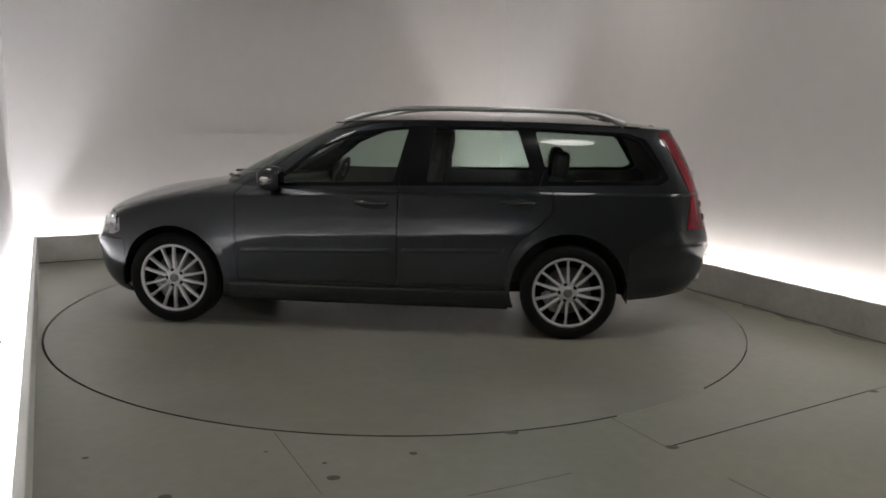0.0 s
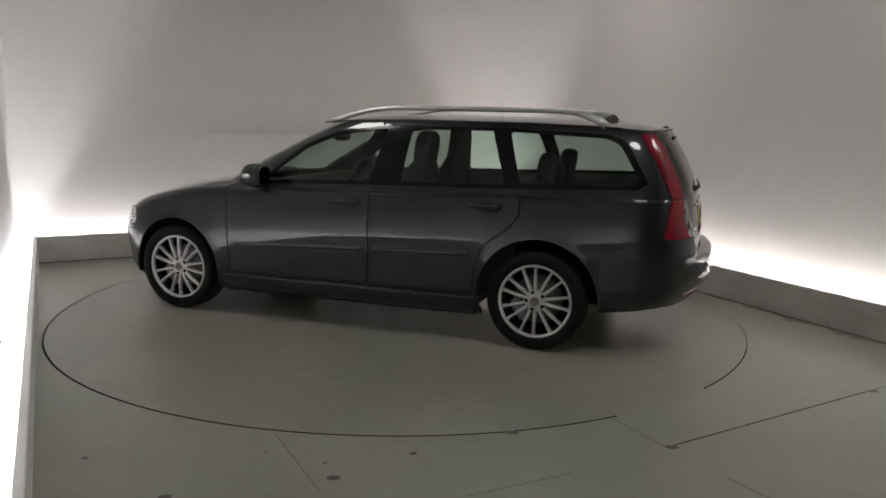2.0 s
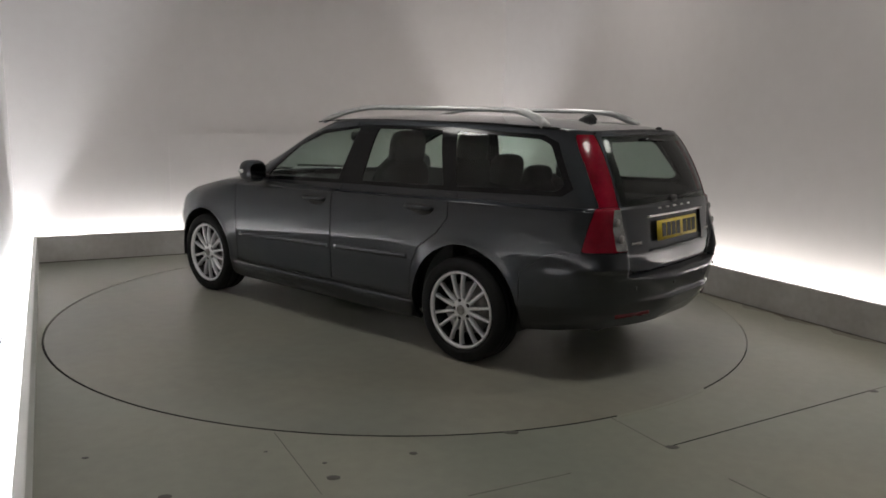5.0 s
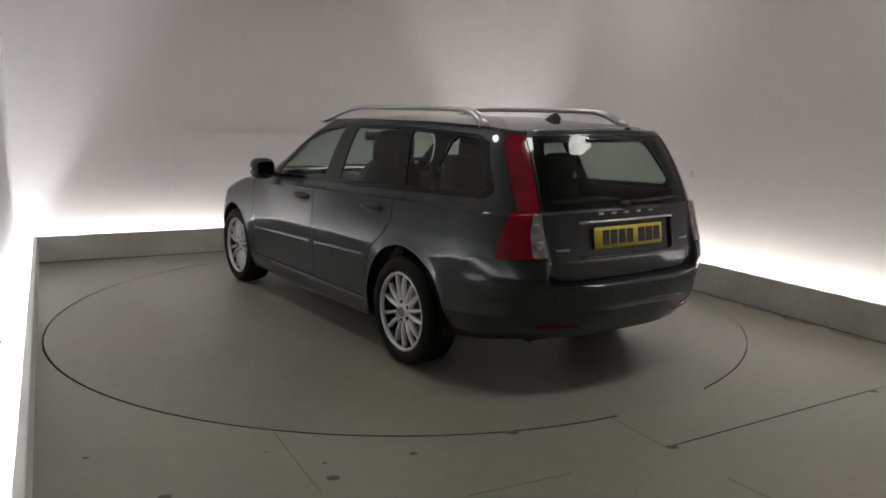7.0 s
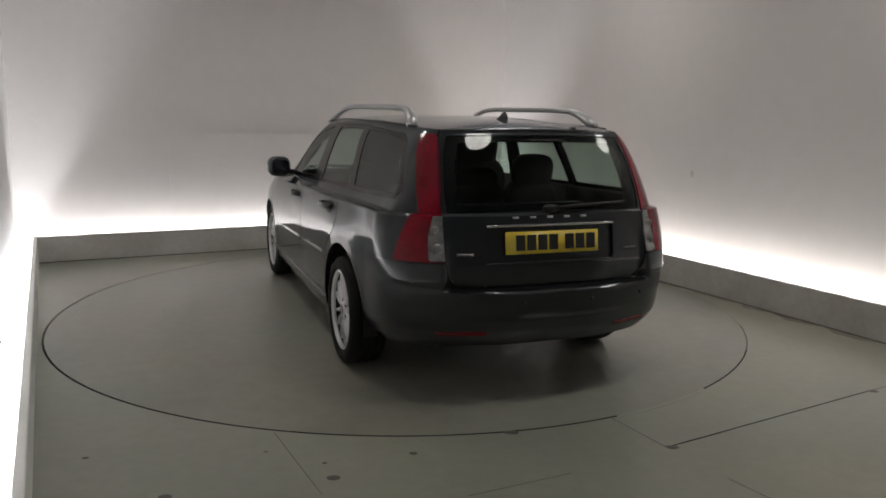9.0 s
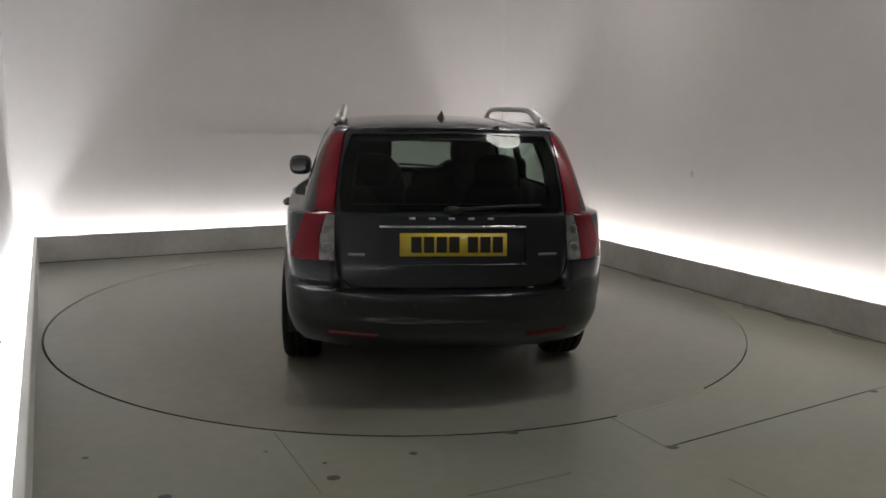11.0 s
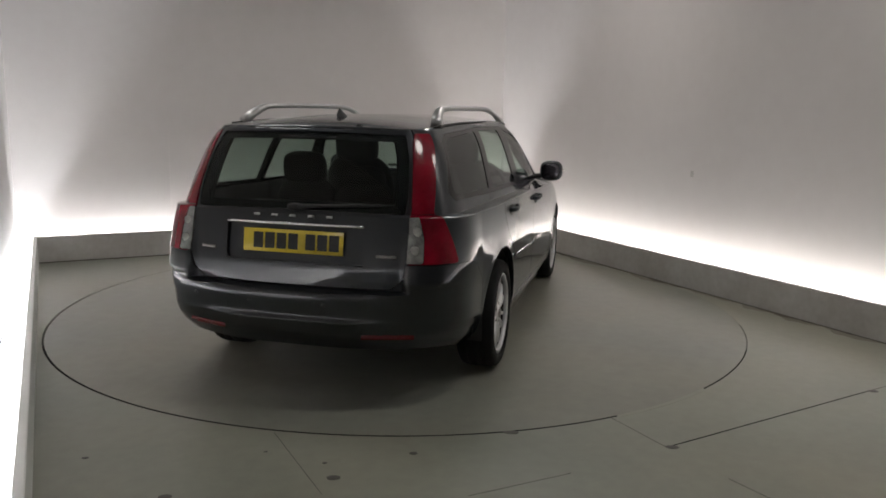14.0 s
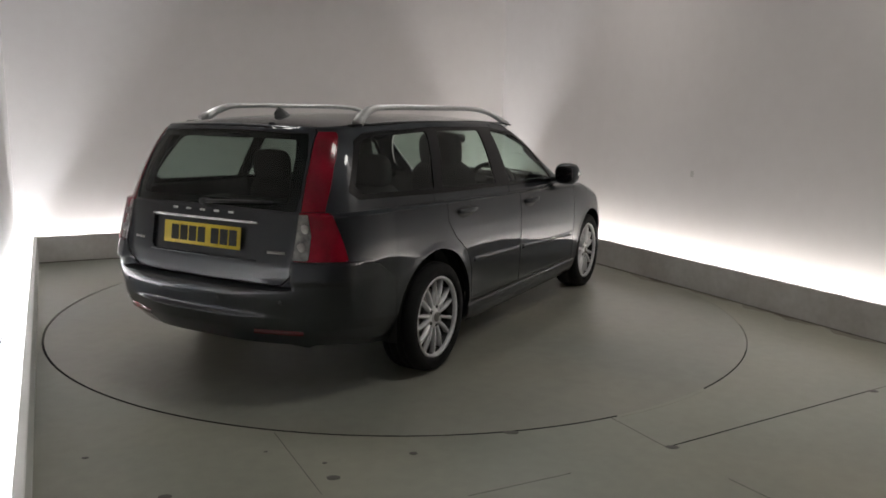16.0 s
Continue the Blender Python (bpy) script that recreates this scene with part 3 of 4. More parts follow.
def build_car():
    car = new("car")
    rows = shell()
    nr, nc = rows.shape[:2]
    V = rows.reshape(-1, 3)
    F = []
    for i in range(nr - 1):
        for j in range(nc - 1):
            F.append((i * nc + j, i * nc + j + 1, (i + 1) * nc + j + 1, (i + 1) * nc + j))
    rest = (V, F)

    # wheel arches
    for cx, ra in ((WB2, RF), (-WB2, RR)):
        rest = clip(rest, lambda x, y, z: np.where((y > 0.4) & (z < 0.8), ra - np.hypot(x - cx, z - HUB - 0.010), -1.0))

    # side glass area
    DLO = [(0.66, 0.955), (0.35, 1.205), (0.11, 1.300), (-0.28, 1.345), (-1.0, 1.347), (-1.68, 1.320), (-1.785, 1.285), (-1.93, 1.055), (-1.885, 1.022), (-1.1, 0.998), (-0.2, 0.981)]
    side = lambda x, y, z: np.where((y > 0.42) & (x < 0.95), -9.0, 9.0)
    dlo, rest = split(rest, lambda x, y, z: np.maximum(poly_sdf(x, z, DLO, 0.012), side(x, y, z)), 0.001)

    # tail lamps on the rear corners
    SIDE = [(-2.062, 0.738), (-2.076, 0.86), (-2.086, 0.945), (-2.082, 0.975), (-2.054, 1.03), (-1.978, 1.175), (-1.919, 1.265), (-1.876, 1.333), (-2.4, 1.333), (-2.4, 0.738)]
    REAR = [(0.575, 0.740), (0.9, 0.740), (0.9, 1.36), (0.518, 1.36), (0.528, 1.33), (0.552, 1.19), (0.568, 1.06), (0.574, 0.985), (0.572, 0.95)]
    lamp_f = lambda x, y, z: np.maximum(np.where(x < -1.7, poly_sdf(x, z, SIDE, 0.004), 9.0), poly_sdf(y, z, REAR, 0.006))
    lamp, rest = split(rest, lamp_f, 0.0010)

    lining = clip((V, F), lambda x, y, z: np.maximum(lamp_f(x, y, z) - 0.075, np.maximum(0.93 - z, poly_sdf(x, z, DLO, 0.0) * -1 + 0.004)))
    # tailgate and its glass
    TG = [(-0.1, 0.607), (0.49, 0.612), (0.545, 0.66), (0.564, 0.75), (0.562, 0.97), (0.556, 1.06), (0.541, 1.19), (0.516, 1.33), (0.500, 1.352), (-0.1, 1.362)]
    gate, rest = split(rest, lambda x, y, z: np.maximum(np.where((x < -1.85) & (z < 1.385), -9.0, 9.0), poly_sdf(y, z, TG, 0.004)), 0.003)
    RW = [(-0.1, 0.985), (0.532, 0.975), (0.536, 1.05), (0.514, 1.22), (0.480, 1.318), (-0.1, 1.330)]
    rwin, gate = split(gate, lambda x, y, z: poly_sdf(y, z, RW, 0.012), 0.001)
    # number plate recess
    PL = [(-0.1, 0.725), (0.33, 0.725), (0.35, 0.745), (0.35, 0.890), (-0.1, 0.890)]
    recess, gate = split(gate, lambda x, y, z: poly_sdf(y, z, PL, 0.008), 0.0)

    # doors
    FD = [(0.868, 0.318), (0.880, 0.90), (0.85, 0.955), (0.70, 1.03), (0.36, 1.30), (-0.05, 1.374), (-0.205, 1.380), (-0.203, 0.318)]
    RD = [(-0.205, 0.318), (-0.207, 1.380), (-1.02, 1.380), (-1.09, 1.20), (-1.20, 0.985), (-1.205, 0.84), (-1.13, 0.745), (-0.985, 0.640), (-0.93, 0.52), (-0.915, 0.318)]
    sd = lambda x, y, z: np.where((y > 0.42) & (x < 1.2) & (z < 1.385), -9.0, 9.0)
    fdoor, rest = split(rest, lambda x, y, z: np.maximum(poly_sdf(x, z, FD), sd(x, y, z)))
    rdoor, rest = split(rest, lambda x, y, z: np.maximum(poly_sdf(x, z, RD), sd(x, y, z)))
    # rear bumper, bonnet, headlamps, windscreen
    BUMP = [(-1.70, 0.0), (-1.705, 0.585), (-1.86, 0.70), (-1.96, 0.728), (-2.4, 0.728), (-2.4, 0.0)]
    bump, rest = split(rest, lambda x, y, z: np.maximum(poly_sdf(x, z, BUMP), np.where(x < -1.5, -9.0, 9.0)), 0.0006)
    HL = [(2.4, 0.580), (1.78, 0.598), (1.715, 0.622), (1.725, 0.695), (1.82, 0.722), (2.4, 0.722)]
    head, rest = split(rest, lambda x, y, z: np.maximum(poly_sdf(x, z, HL, 0.01), np.where((x > 1.5) & (y > 0.42), -9.0, 9.0)), 0.002)
    wind, rest = split(rest, lambda x, y, z: np.maximum(np.where(x > 0.1, -9.0, 9.0), np.maximum(poly_sdf(y, z, [(-0.1, 0.975), (0.66, 0.965), (0.645, 1.0), (0.535, 1.34), (-0.1, 1.352)], 0.01),
                                                                                           0.30 - x)), 0.001)
    hood, rest = split(rest, lambda x, y, z: np.maximum(poly_sdf(x, y, [(1.02, -0.1), (0.93, 0.66), (1.3, 0.715), (1.8, 0.67), (2.06, 0.50), (2.16, -0.1)], 0.01), np.where(z > 0.60, -9.0, 9.0)), 0.003)
    cowl, rest = split(rest, lambda x, y, z: np.maximum(np.maximum(0.87 - x, y - 0.63), 0.918 - z), 0.002)
    grille, rest = split(rest, lambda x, y, z: np.maximum(poly_sdf(y, z, [(-0.1, 0.52), (0.27, 0.52), (0.32, 0.62), (-0.1, 0.62)], 0.01), np.where(x > 1.8, -9.0, 9.0)), 0.002)

    fbump, rest = split(rest, lambda x, y, z: np.maximum(poly_sdf(x, z, [(1.645, 0.0), (1.665, 0.565), (2.5, 0.555), (2.5, 0.0)]), np.where(x > 1.4, -9.0, 9.0)), 0.0015)
    intake, fbump = split(fbump, lambda x, y, z: np.maximum(poly_sdf(y, z, [(-0.1, 0.275), (0.46, 0.285), (0.52, 0.36), (-0.1, 0.37)], 0.012), np.where(x > 1.7, -9.0, 9.0)), 0.001)
    skin("front_bumper", fbump, M_PAINT, car, "dark grey painted front bumper", 0)
    skin("lower_intake", intake, M_BLACK, car, "black lower intake", 0, 0.0, -0.02)
    skin("body", rest, M_PAINT, car, "dark grey metallic estate car body", 0, 0.03)
    skin("cowl_panel", cowl, M_BLACK, car, "black wiper cowl", 0, 0.01)
    skin("bonnet", hood, M_PAINT, car, "", 0)
    skin("rear_bumper", bump, M_PAINT, car, "dark grey painted rear bumper", 0)
    skin("grille", grille, M_BLACK, car, "black front grille", 0)
    ws = skin("windscreen", wind, M_GLASS, car, "clear glass windscreen", 0, 0.0)
    ws.visible_shadow = False
    tg = skin("tailgate", gate, M_PAINT, car, "dark grey painted tailgate", 0)
    rw = skin("rear_window", rwin, M_DARKGLASS, tg, "tinted rear window", 0, 0.0, -0.003)
    rw.visible_shadow = False
    # black ceramic border of the rear glass
    RWI = [(-0.1, 1.020), (0.478, 1.015), (0.480, 1.05), (0.456, 1.22), (0.430, 1.288), (-0.1, 1.297)]
    border = clip(rwin, lambda x, y, z: -poly_sdf(y, z, RWI, 0.012))
    skin("window_border", border, M_GLOSSBLACK, tg, "gloss black glass border", 0, 0.0, -0.006)
    skin("plate_recess", recess, M_PAINT, tg, "", 0, 0.0, -0.016)

    panes = {"front": [(0.585, 0.985), (0.335, 1.185), (0.105, 1.280), (-0.232, 1.325), (-0.150, 1.005)],
             "rear": [(-0.395, 1.010), (-0.432, 1.327), (-0.955, 1.328), (-1.062, 1.024)],
             "quarter": [(-1.185, 1.030), (-1.095, 1.324), (-1.66, 1.299), (-1.745, 1.270), (-1.875, 1.072), (-1.845, 1.048)]}
    for sg, nm in ((1, "left"), (-1, "right")):
        fd = skin("front_door", fdoor, M_PAINT, car, "dark grey painted front door", sg)
        rd = skin("rear_door", rdoor, M_PAINT, car, "dark grey painted rear door", sg)
        trim = dlo
        for key, own in (("front", fd), ("rear", rd), ("quarter", car)):
            pn, trim = split(trim, lambda x, y, z: poly_sdf(x, z, panes[key], 0.012), 0.0005)
            ob = skin("quarter_window" if key == "quarter" else "door_window", pn, M_GLASS, own, "tinted side window", sg, 0.0, -0.004)
            ob.visible_shadow = False
        a, trim = split(trim, lambda x, y, z: -x - 0.204, 0.001)
        b, c = split(trim, lambda x, y, z: -x - 1.12 - 0.28 * (z - 1.0), 0.001)
        skin("window_frame", a, M_GLOSSBLACK, fd, "gloss black window frame", sg, 0.01, -0.001)
        skin("window_frame", b, M_GLOSSBLACK, rd, "gloss black window frame", sg, 0.01, -0.001)
        skin("window_surround", c, M_GLOSSBLACK, car, "gloss black window surround", sg, 0.01, -0.001)
        # tail lamp: red lens with a clear inner segment
        clear, red = split(lamp, lambda x, y, z: poly_sdf(y, z, [(0.5, 0.745), (0.638, 0.745), (0.632, 0.85), (0.605, 0.945), (0.5, 0.945)], 0.006), 0.001)
        upper, lower = split(red, lambda x, y, z: 0.962 - z, 0.0015)
        tl = skin("tail_lamp", lower, M_RED, car, "red and clear tail lamp climbing the rear pillar", sg, 0.02, 0.005)
        skin("upper_lens", upper, M_RED, tl, "tall narrow red lens", sg, 0.02, 0.003)
        skin("clear_lens", clear, M_CLEAR, tl, "clear reversing lens", sg, 0.02, 0.003)
        for bz in (0.800, 0.884):
            by = 0.603
            bm = bmesh.new()
            lathe(bm, [(0.0005, 0.006), (0.010, 0.0055), (0.018, 0.004), (0.023, 0.001), (0.024, -0.004)], 22)
            ob = part("lamp_bowl", bm, M_DISCBRAKE, tl, "small round reflector")
            ob.matrix_local = pose(surf_x(rows, by, bz) - 0.004, sg * by, bz, 0, 0, 90)
        skin("pillar_lining", lining, M_CABIN, car, "dark lining inside the rear pillar", sg, 0.0, -0.035)
        hl = skin("headlamp", head, M_HEADLENS, car, "clear headlamp with bright bowls", sg, 0.0, 0.002)
        skin("housing", head, M_BEZEL, hl, "grey inner lamp housing", sg, 0.012, -0.028)
        for bx, bz, br in ((1.865, 0.660, 0.052), (1.795, 0.668, 0.036)):
            by = surf_nose(rows, bx, bz)
            bm = bmesh.new()
            lathe(bm, [(0.0005, 0.004), (0.012, 0.006), (0.016, -0.012), (br * 0.72, -0.004), (br, 0.010), (br * 1.06, 0.006), (br * 1.05, -0.02)], 28)
            ob = part("lamp_bowl", bm, M_CHROME, hl, "bright round reflector bowl")
            ob.matrix_local = pose(bx - 0.012, sg * (by - 0.020), bz, 0, 0, -38 * sg) @ Matrix.Diagonal((1, sg, 1, 1))
        # rub strips on the doors and the sill moulding
        for x0, x1, own in ((0.84, -0.175, fd), (-0.235, -0.90, rd)):
            bm = bmesh.new()
            rr = []
            for x in np.linspace(x0, x1, 24):
                zc = 0.525 - 0.034 * (x - 0.79) * 0.9
                y = surf_y(rows, x, zc)
                rr.append([bm.verts.new((x, sg * (y + h), zc + k)) for h, k in ((-0.004, -0.019), (0.0013, -0.015), (0.0017, 0.0), (0.0009, 0.015), (-0.003, 0.022))])
            for q, w in zip(rr, rr[1:]):
                for k in range(4):
                    bm.faces.new((q[k], q[k + 1], w[k + 1], w[k]))
            bm.faces.new(rr[0])
            bm.faces.new(rr[-1])
            part("rub_strip", bm, M_PAINT, own)
            # door handle with its cup
            hx = -0.035 if own is fd else -0.985
            hz = 0.858 if own is fd else 0.880
            hy = surf_y(rows, hx, hz)
            bm = bmesh.new()
            pts = [(hx + dx, sg * (hy + dy), hz + 0.004 + 0.012 * dx) for dx, dy in ((0.105, -0.004), (0.095, 0.018), (0.06, 0.030), (0.0, 0.034), (-0.06, 0.030), (-0.095, 0.018), (-0.105, -0.004))]
            tube(bm, pts, lambda t: 0.010 + 0.003 * math.sin(math.pi * t), 10, 1.25)
            part("door_handle", bm, M_PAINT, own, "dark grey pull handle")
            # a raised black oval paints the shaded recess behind the grip
            bm = bmesh.new()
            bmesh.ops.create_uvsphere(bm, u_segments=20, v_segments=10, radius=1.0)
            for v in bm.verts:
                v.co = Vector((hx - 0.012 + v.co.x * 0.094, sg * (hy + 0.0015 + v.co.y * 0.006), hz - 0.006 + v.co.z * 0.036))
            part("cup_shade", bm, M_BLACK, own, "raised black oval drawn for the shade behind the handle")
        bm = bmesh.new()
        rr = []
        for x in np.linspace(0.93, -0.93, 40):
            y = surf_y(rows, x, 0.285)
            rr.append([bm.verts.new((x, sg * (y + h), z)) for h, z in ((-0.012, 0.312), (0.003, 0.306), (0.006, 0.288), (-0.004, 0.245), (-0.018, 0.196), (-0.06, 0.172))])
        for q, w in zip(rr, rr[1:]):
            for k in range(5):
                bm.faces.new((q[k], q[k + 1], w[k + 1], w[k]))
        part("side_sill", bm, M_PAINT, car)
        # mirror
        bm = bmesh.new()
        bmesh.ops.create_uvsphere(bm, u_segments=28, v_segments=16, radius=1.0)
        for v in bm.verts:
            c = [math.copysign(abs(q) ** 0.7, q) for q in v.co]
            k = 1 - 0.28 * max(0.0, c[0]) ** 2
            v.co = Vector((max(0.552, 0.620 + 0.090 * c[0]), sg * (0.897 + 0.090 * c[1] * k), 1.006 + 0.080 * c[2] * k))
        mir = part("door_mirror", bm, M_PAINT, fd, "dark grey door mirror")
        bm = bmesh.new()
        bmesh.ops.create_uvsphere(bm, u_segments=28, v_segments=10, radius=1.0)
        for v in bm.verts:
            c = [math.copysign(abs(q) ** 0.62, q) for q in v.co]
            v.co = Vector((0.551 + 0.004 * c[0], sg * (0.897 + 0.071 * c[1]), 1.006 + 0.060 * c[2]))
        part("mirror_glass", bm, M_MIRROR, fd, "dark mirror glass")
        bm = bmesh.new()
        tube(bm, [(0.62, sg * 0.74, 0.955), (0.62, sg * 0.80, 0.962), (0.62, sg * 0.86, 0.972)], 0.030, 10, 0.7)
        part("mirror_foot", bm, M_BLACK, fd, "black mirror foot")
        bm = bmesh.new()
        box_bm(bm, 0.600, 0.660, 0.968, 0.999, 0.992, 1.020, 0.008)
        for v in bm.verts:
            v.co.y = (v.co.y - 0.002) * sg
            v.co.x += 0.004
        part("indicator", bm, M_AMBER, fd, "clear indicator lens")
        # roof rail
        bm = bmesh.new()
        pts = []
        for t in np.linspace(0, 1, 41):
            x = 0.215 - 1.875 * t
            up = math.sin(min(1.0, t / 0.26) * math.pi / 2) * math.sin(min(1.0, (1 - t) / 0.13) * math.pi / 2) ** 0.8
            y = 0.556 - 0.034 * up + 0.012 * math.sin(math.pi * t)
            pts.append((x, sg * y, float(roof_edge(np.array([x]))[0]) + 0.006 + 0.078 * up))
        tube(bm, pts, lambda t: 0.0185 + 0.014 * max(0, (t - 0.86) / 0.14) + 0.005 * max(0, (0.12 - t) / 0.12), 12, 0.85)
        part("roof_rail", bm, M_ALU, car, "brushed aluminium roof rail")
        bm = bmesh.new()
        tube(bm, [(x, sg * (abs(y) - 0.0), z - 0.0) for x, y, z in [(0.26 - 2.02 * t, 0.588 - 0.02 * abs(2 * t - 1) ** 2, float(roof_edge(np.array([0.26 - 2.02 * t]))[0]) + 0.002) for t in np.linspace(0, 1, 24)]], 0.008, 8, 0.6)
        part("roof_strip", bm, M_BLACK, car, "black roof drip strip")
        # fog reflector in the bumper
        bm = bmesh.new()
        rr = []
        for y in np.linspace(0.36, 0.60, 12):
            x = surf_x(rows, y, 0.385)
            rr.append([bm.verts.new((x - h, sg * y, z)) for h, z in ((-0.01, 0.362), (0.006, 0.366), (0.004, 0.388), (-0.012, 0.394))])
        for q, w in zip(rr, rr[1:]):
            for k in range(3):
                bm.faces.new((q[k], q[k + 1], w[k + 1], w[k]))
        part("reflector", bm, M_REFLECTOR, car, "dull red bumper reflector")
        # wheels and arch liners
        for cx, ra in ((WB2, RF), (-WB2, RR)):
            wheel(car, pose(cx, sg * (TRACK if cx < 0 else TRACK - 0.016), HUB), sg)
            bm = bmesh.new()
            lathe(bm, [(ra + 0.008, 0.835 * sg), (ra + 0.008, 0.55 * sg), (0.02, 0.54 * sg)], 40, "y", -0.2, math.pi + 0.2)
            ob = part("arch_liner", bm, M_BLACK, car, "black wheel arch liner")
            ob.matrix_local = pose(cx, 0, HUB + 0.010)

    # tailgate details: chrome strip, badge bars, number plate, wiper, stop lamp, handle lip
    def bar(name, y0, y1, z0, z1, material, lift, label="", d=0.006, n=14, parent=tg, tilt=0.0):
        bm = bmesh.new()
        rr = []
        for y in np.linspace(y0, y1, n):
            x = surf_x(rows, y, (z0 + z1) / 2) - lift
            rr.append([bm.verts.new((x + a + tilt * (zz - (z0 + z1) / 2), y, zz)) for a, zz in ((d, z0), (0, z0 + 0.15 * (z1 - z0)), (0, z1 - 0.15 * (z1 - z0)), (d, z1))])
        for q, w in zip(rr, rr[1:]):
            for k in range(3):
                bm.faces.new((q[k], q[k + 1], w[k + 1], w[k]))
        bm.faces.new(rr[0])
        bm.faces.new(rr[-1])
        return part(name, bm, material, parent, label)

    bar("chrome_strip", -0.355, 0.355, 0.894, 0.908, M_CHROME, 0.012, "thin chrome strip over the number plate")
    for y in (0.20, 0.105, 0.01, -0.085, -0.18):
        bar("badge_bar", y - 0.016, y + 0.014, 0.934, 0.945, M_ALU, 0.004, "small chrome badge bar", n=3)
    bar("badge_bar", 0.425, 0.505, 0.758, 0.774, M_DISCBRAKE, 0.003, "small dull metal badge bar", n=4)
    bar("badge_bar", -0.515, -0.42, 0.758, 0.774, M_DISCBRAKE, 0.003, "small dull metal badge bar", n=4)
    bar("gate_crease", -0.36, 0.36, 0.712, 0.724, M_PAINT, 0.004)
    for y in (-0.52, -0.19, 0.19, 0.52):
        bm = bmesh.new()
        bmesh.ops.create_uvsphere(bm, u_segments=14, v_segments=8, radius=0.011)
        for v in bm.verts:
            v.co = Vector((surf_x(rows, y, 0.535) + v.co.x * 0.4, y + v.co.y, 0.535 + v.co.z))
        part("parking_sensor", bm, M_PAINT, car, "small round parking sensor")
    pm = pose(-2.228, 0, 0.8165, 0, 7.0, 0)
    plate = rounded("number_plate", (-0.004, 0.002, -0.26, 0.26, -0.0555, 0.0555), 0.0018, M_PLATE, tg, "yellow number plate with dark bars", pm)
    x = 0.205
    for w in (0.05, 0.05, 0.05, 0.05, -0.04, 0.05, 0.05, 0.05):
        if w > 0:
            bm = bmesh.new()
            box_bm(bm, -0.0062, -0.0035, x - w, x, -0.0385, 0.0385)
            ob = finish("plate_bar", bm, M_INK, plate, smooth=False)
            x -= w + 0.011
        else:
            x += w + 0.011
    bm = bmesh.new()
    tube(bm, [(surf_x(rows, y, z) - 0.020, y, z) for y, z in ((-0.02, 0.985), (-0.15, 0.993), (-0.30, 1.0), (-0.43, 1.005))], lambda t: 0.010 - 0.004 * t, 8)
    part("wiper", bm, M_BLACK, tg, "black rear wiper")
    bm = bmesh.new()
    bmesh.ops.create_uvsphere(bm, u_segments=16, v_segments=8, radius=0.035)
    for v in bm.verts:
        v.co = Vector((surf_x(rows, 0, 0.985) - 0.002 + v.co.x * 0.5, v.co.y * 1.3, 0.980 + v.co.z * 0.6))
    part("wiper_boss", bm, M_BLACK, tg, "black wiper boss")
    bm = bmesh.new()
    # roof spoiler lip over the rear glass
    rr = []
    for y in np.linspace(-0.50, 0.50, 24):
        x = surf_x(rows, y, 1.357)
        rr.append([bm.verts.new((x + a, y, z - 0.05 * y * y)) for a, z in ((0.08, 1.370), (0.02, 1.371), (-0.014, 1.365), (-0.018, 1.358), (-0.008, 1.352), (0.02, 1.352))])
    for q, w in zip(rr, rr[1:]):
        for k in range(5):
            bm.faces.new((q[k], q[k + 1], w[k + 1], w[k]))
    part("roof_spoiler", bm, M_PAINT, tg)
    bm = bmesh.new()
    bmesh.ops.create_uvsphere(bm, u_segments=14, v_segments=8, radius=0.016)
    for v in bm.verts:
        v.co = Vector((surf_x(rows, 0.24, 1.36) - 0.006 + v.co.x * 1.3, -0.24 + v.co.y, 1.371 + v.co.z * 0.6))
    part("washer_jet", bm, M_BLACK, tg, "small black washer jet")
    bm = bmesh.new()
    box_bm(bm, -2.045, -2.005, -0.15, 0.15, 1.300, 1.318, 0.004)
    part("stop_lamp", bm, M_GLOSSBLACK, tg, "dark high stop lamp")
    # antenna fin
    bm = bmesh.new()
    ring = []
    for t in np.linspace(0, 1, 9):
        x = -1.50 - 0.16 * t
        h = 0.058 * math.sin(min(1, t * 1.25) * math.pi / 2) * (1 if t < 0.8 else (1 - (t - 0.8) * 3.2))
        w = 0.030 * math.sin(math.pi * min(0.97, max(0.05, t))) + 0.004
        zr = 1.398
        ring.append([bm.verts.new(p) for p in ((x, -w, zr - 0.012), (x, -w * 0.45, zr + h * 0.55), (x - 0.01, 0, zr + h), (x, w * 0.45, zr + h * 0.55), (x, w, zr - 0.012))])
    for q, w in zip(ring, ring[1:]):
        for k in range(4):
            bm.faces.new((q[k], q[k + 1], w[k + 1], w[k]))
    part("antenna", bm, M_BLACK, car, "black roof antenna fin")
    for y0, y1 in ((0.10, 0.58), (-0.42, 0.06)):
        bm = bmesh.new()
        pts = []
        for t in np.linspace(0, 1, 8):
            y = y0 + (y1 - y0) * t
            pts.append((1.175 - 0.24 * (abs(y) / 0.62) ** 2 - 0.03 * t, y, 0.962 + 0.026 * t))
        tube(bm, pts, 0.0095, 8)
        part("windscreen_wiper", bm, M_BLACK, car, "black windscreen wiper")
    # underside, cabin floor
    rounded("underbody", (-2.05, 1.74, -0.66, 0.66, 0.165, 0.32), 0.03, M_BLACK, car, "black underbody",
            taper=lambda a, b, c: (a, b * (0.80 if abs(a) > 1.2 else 1.0), c + (0.085 if a < -1.2 and c < 0.25 else 0.0)))
    rounded("cabin_floor", (-2.10, 1.0, -0.52, 0.52, 0.32, 0.36), 0.01, M_CABIN, car, "dark cabin floor")
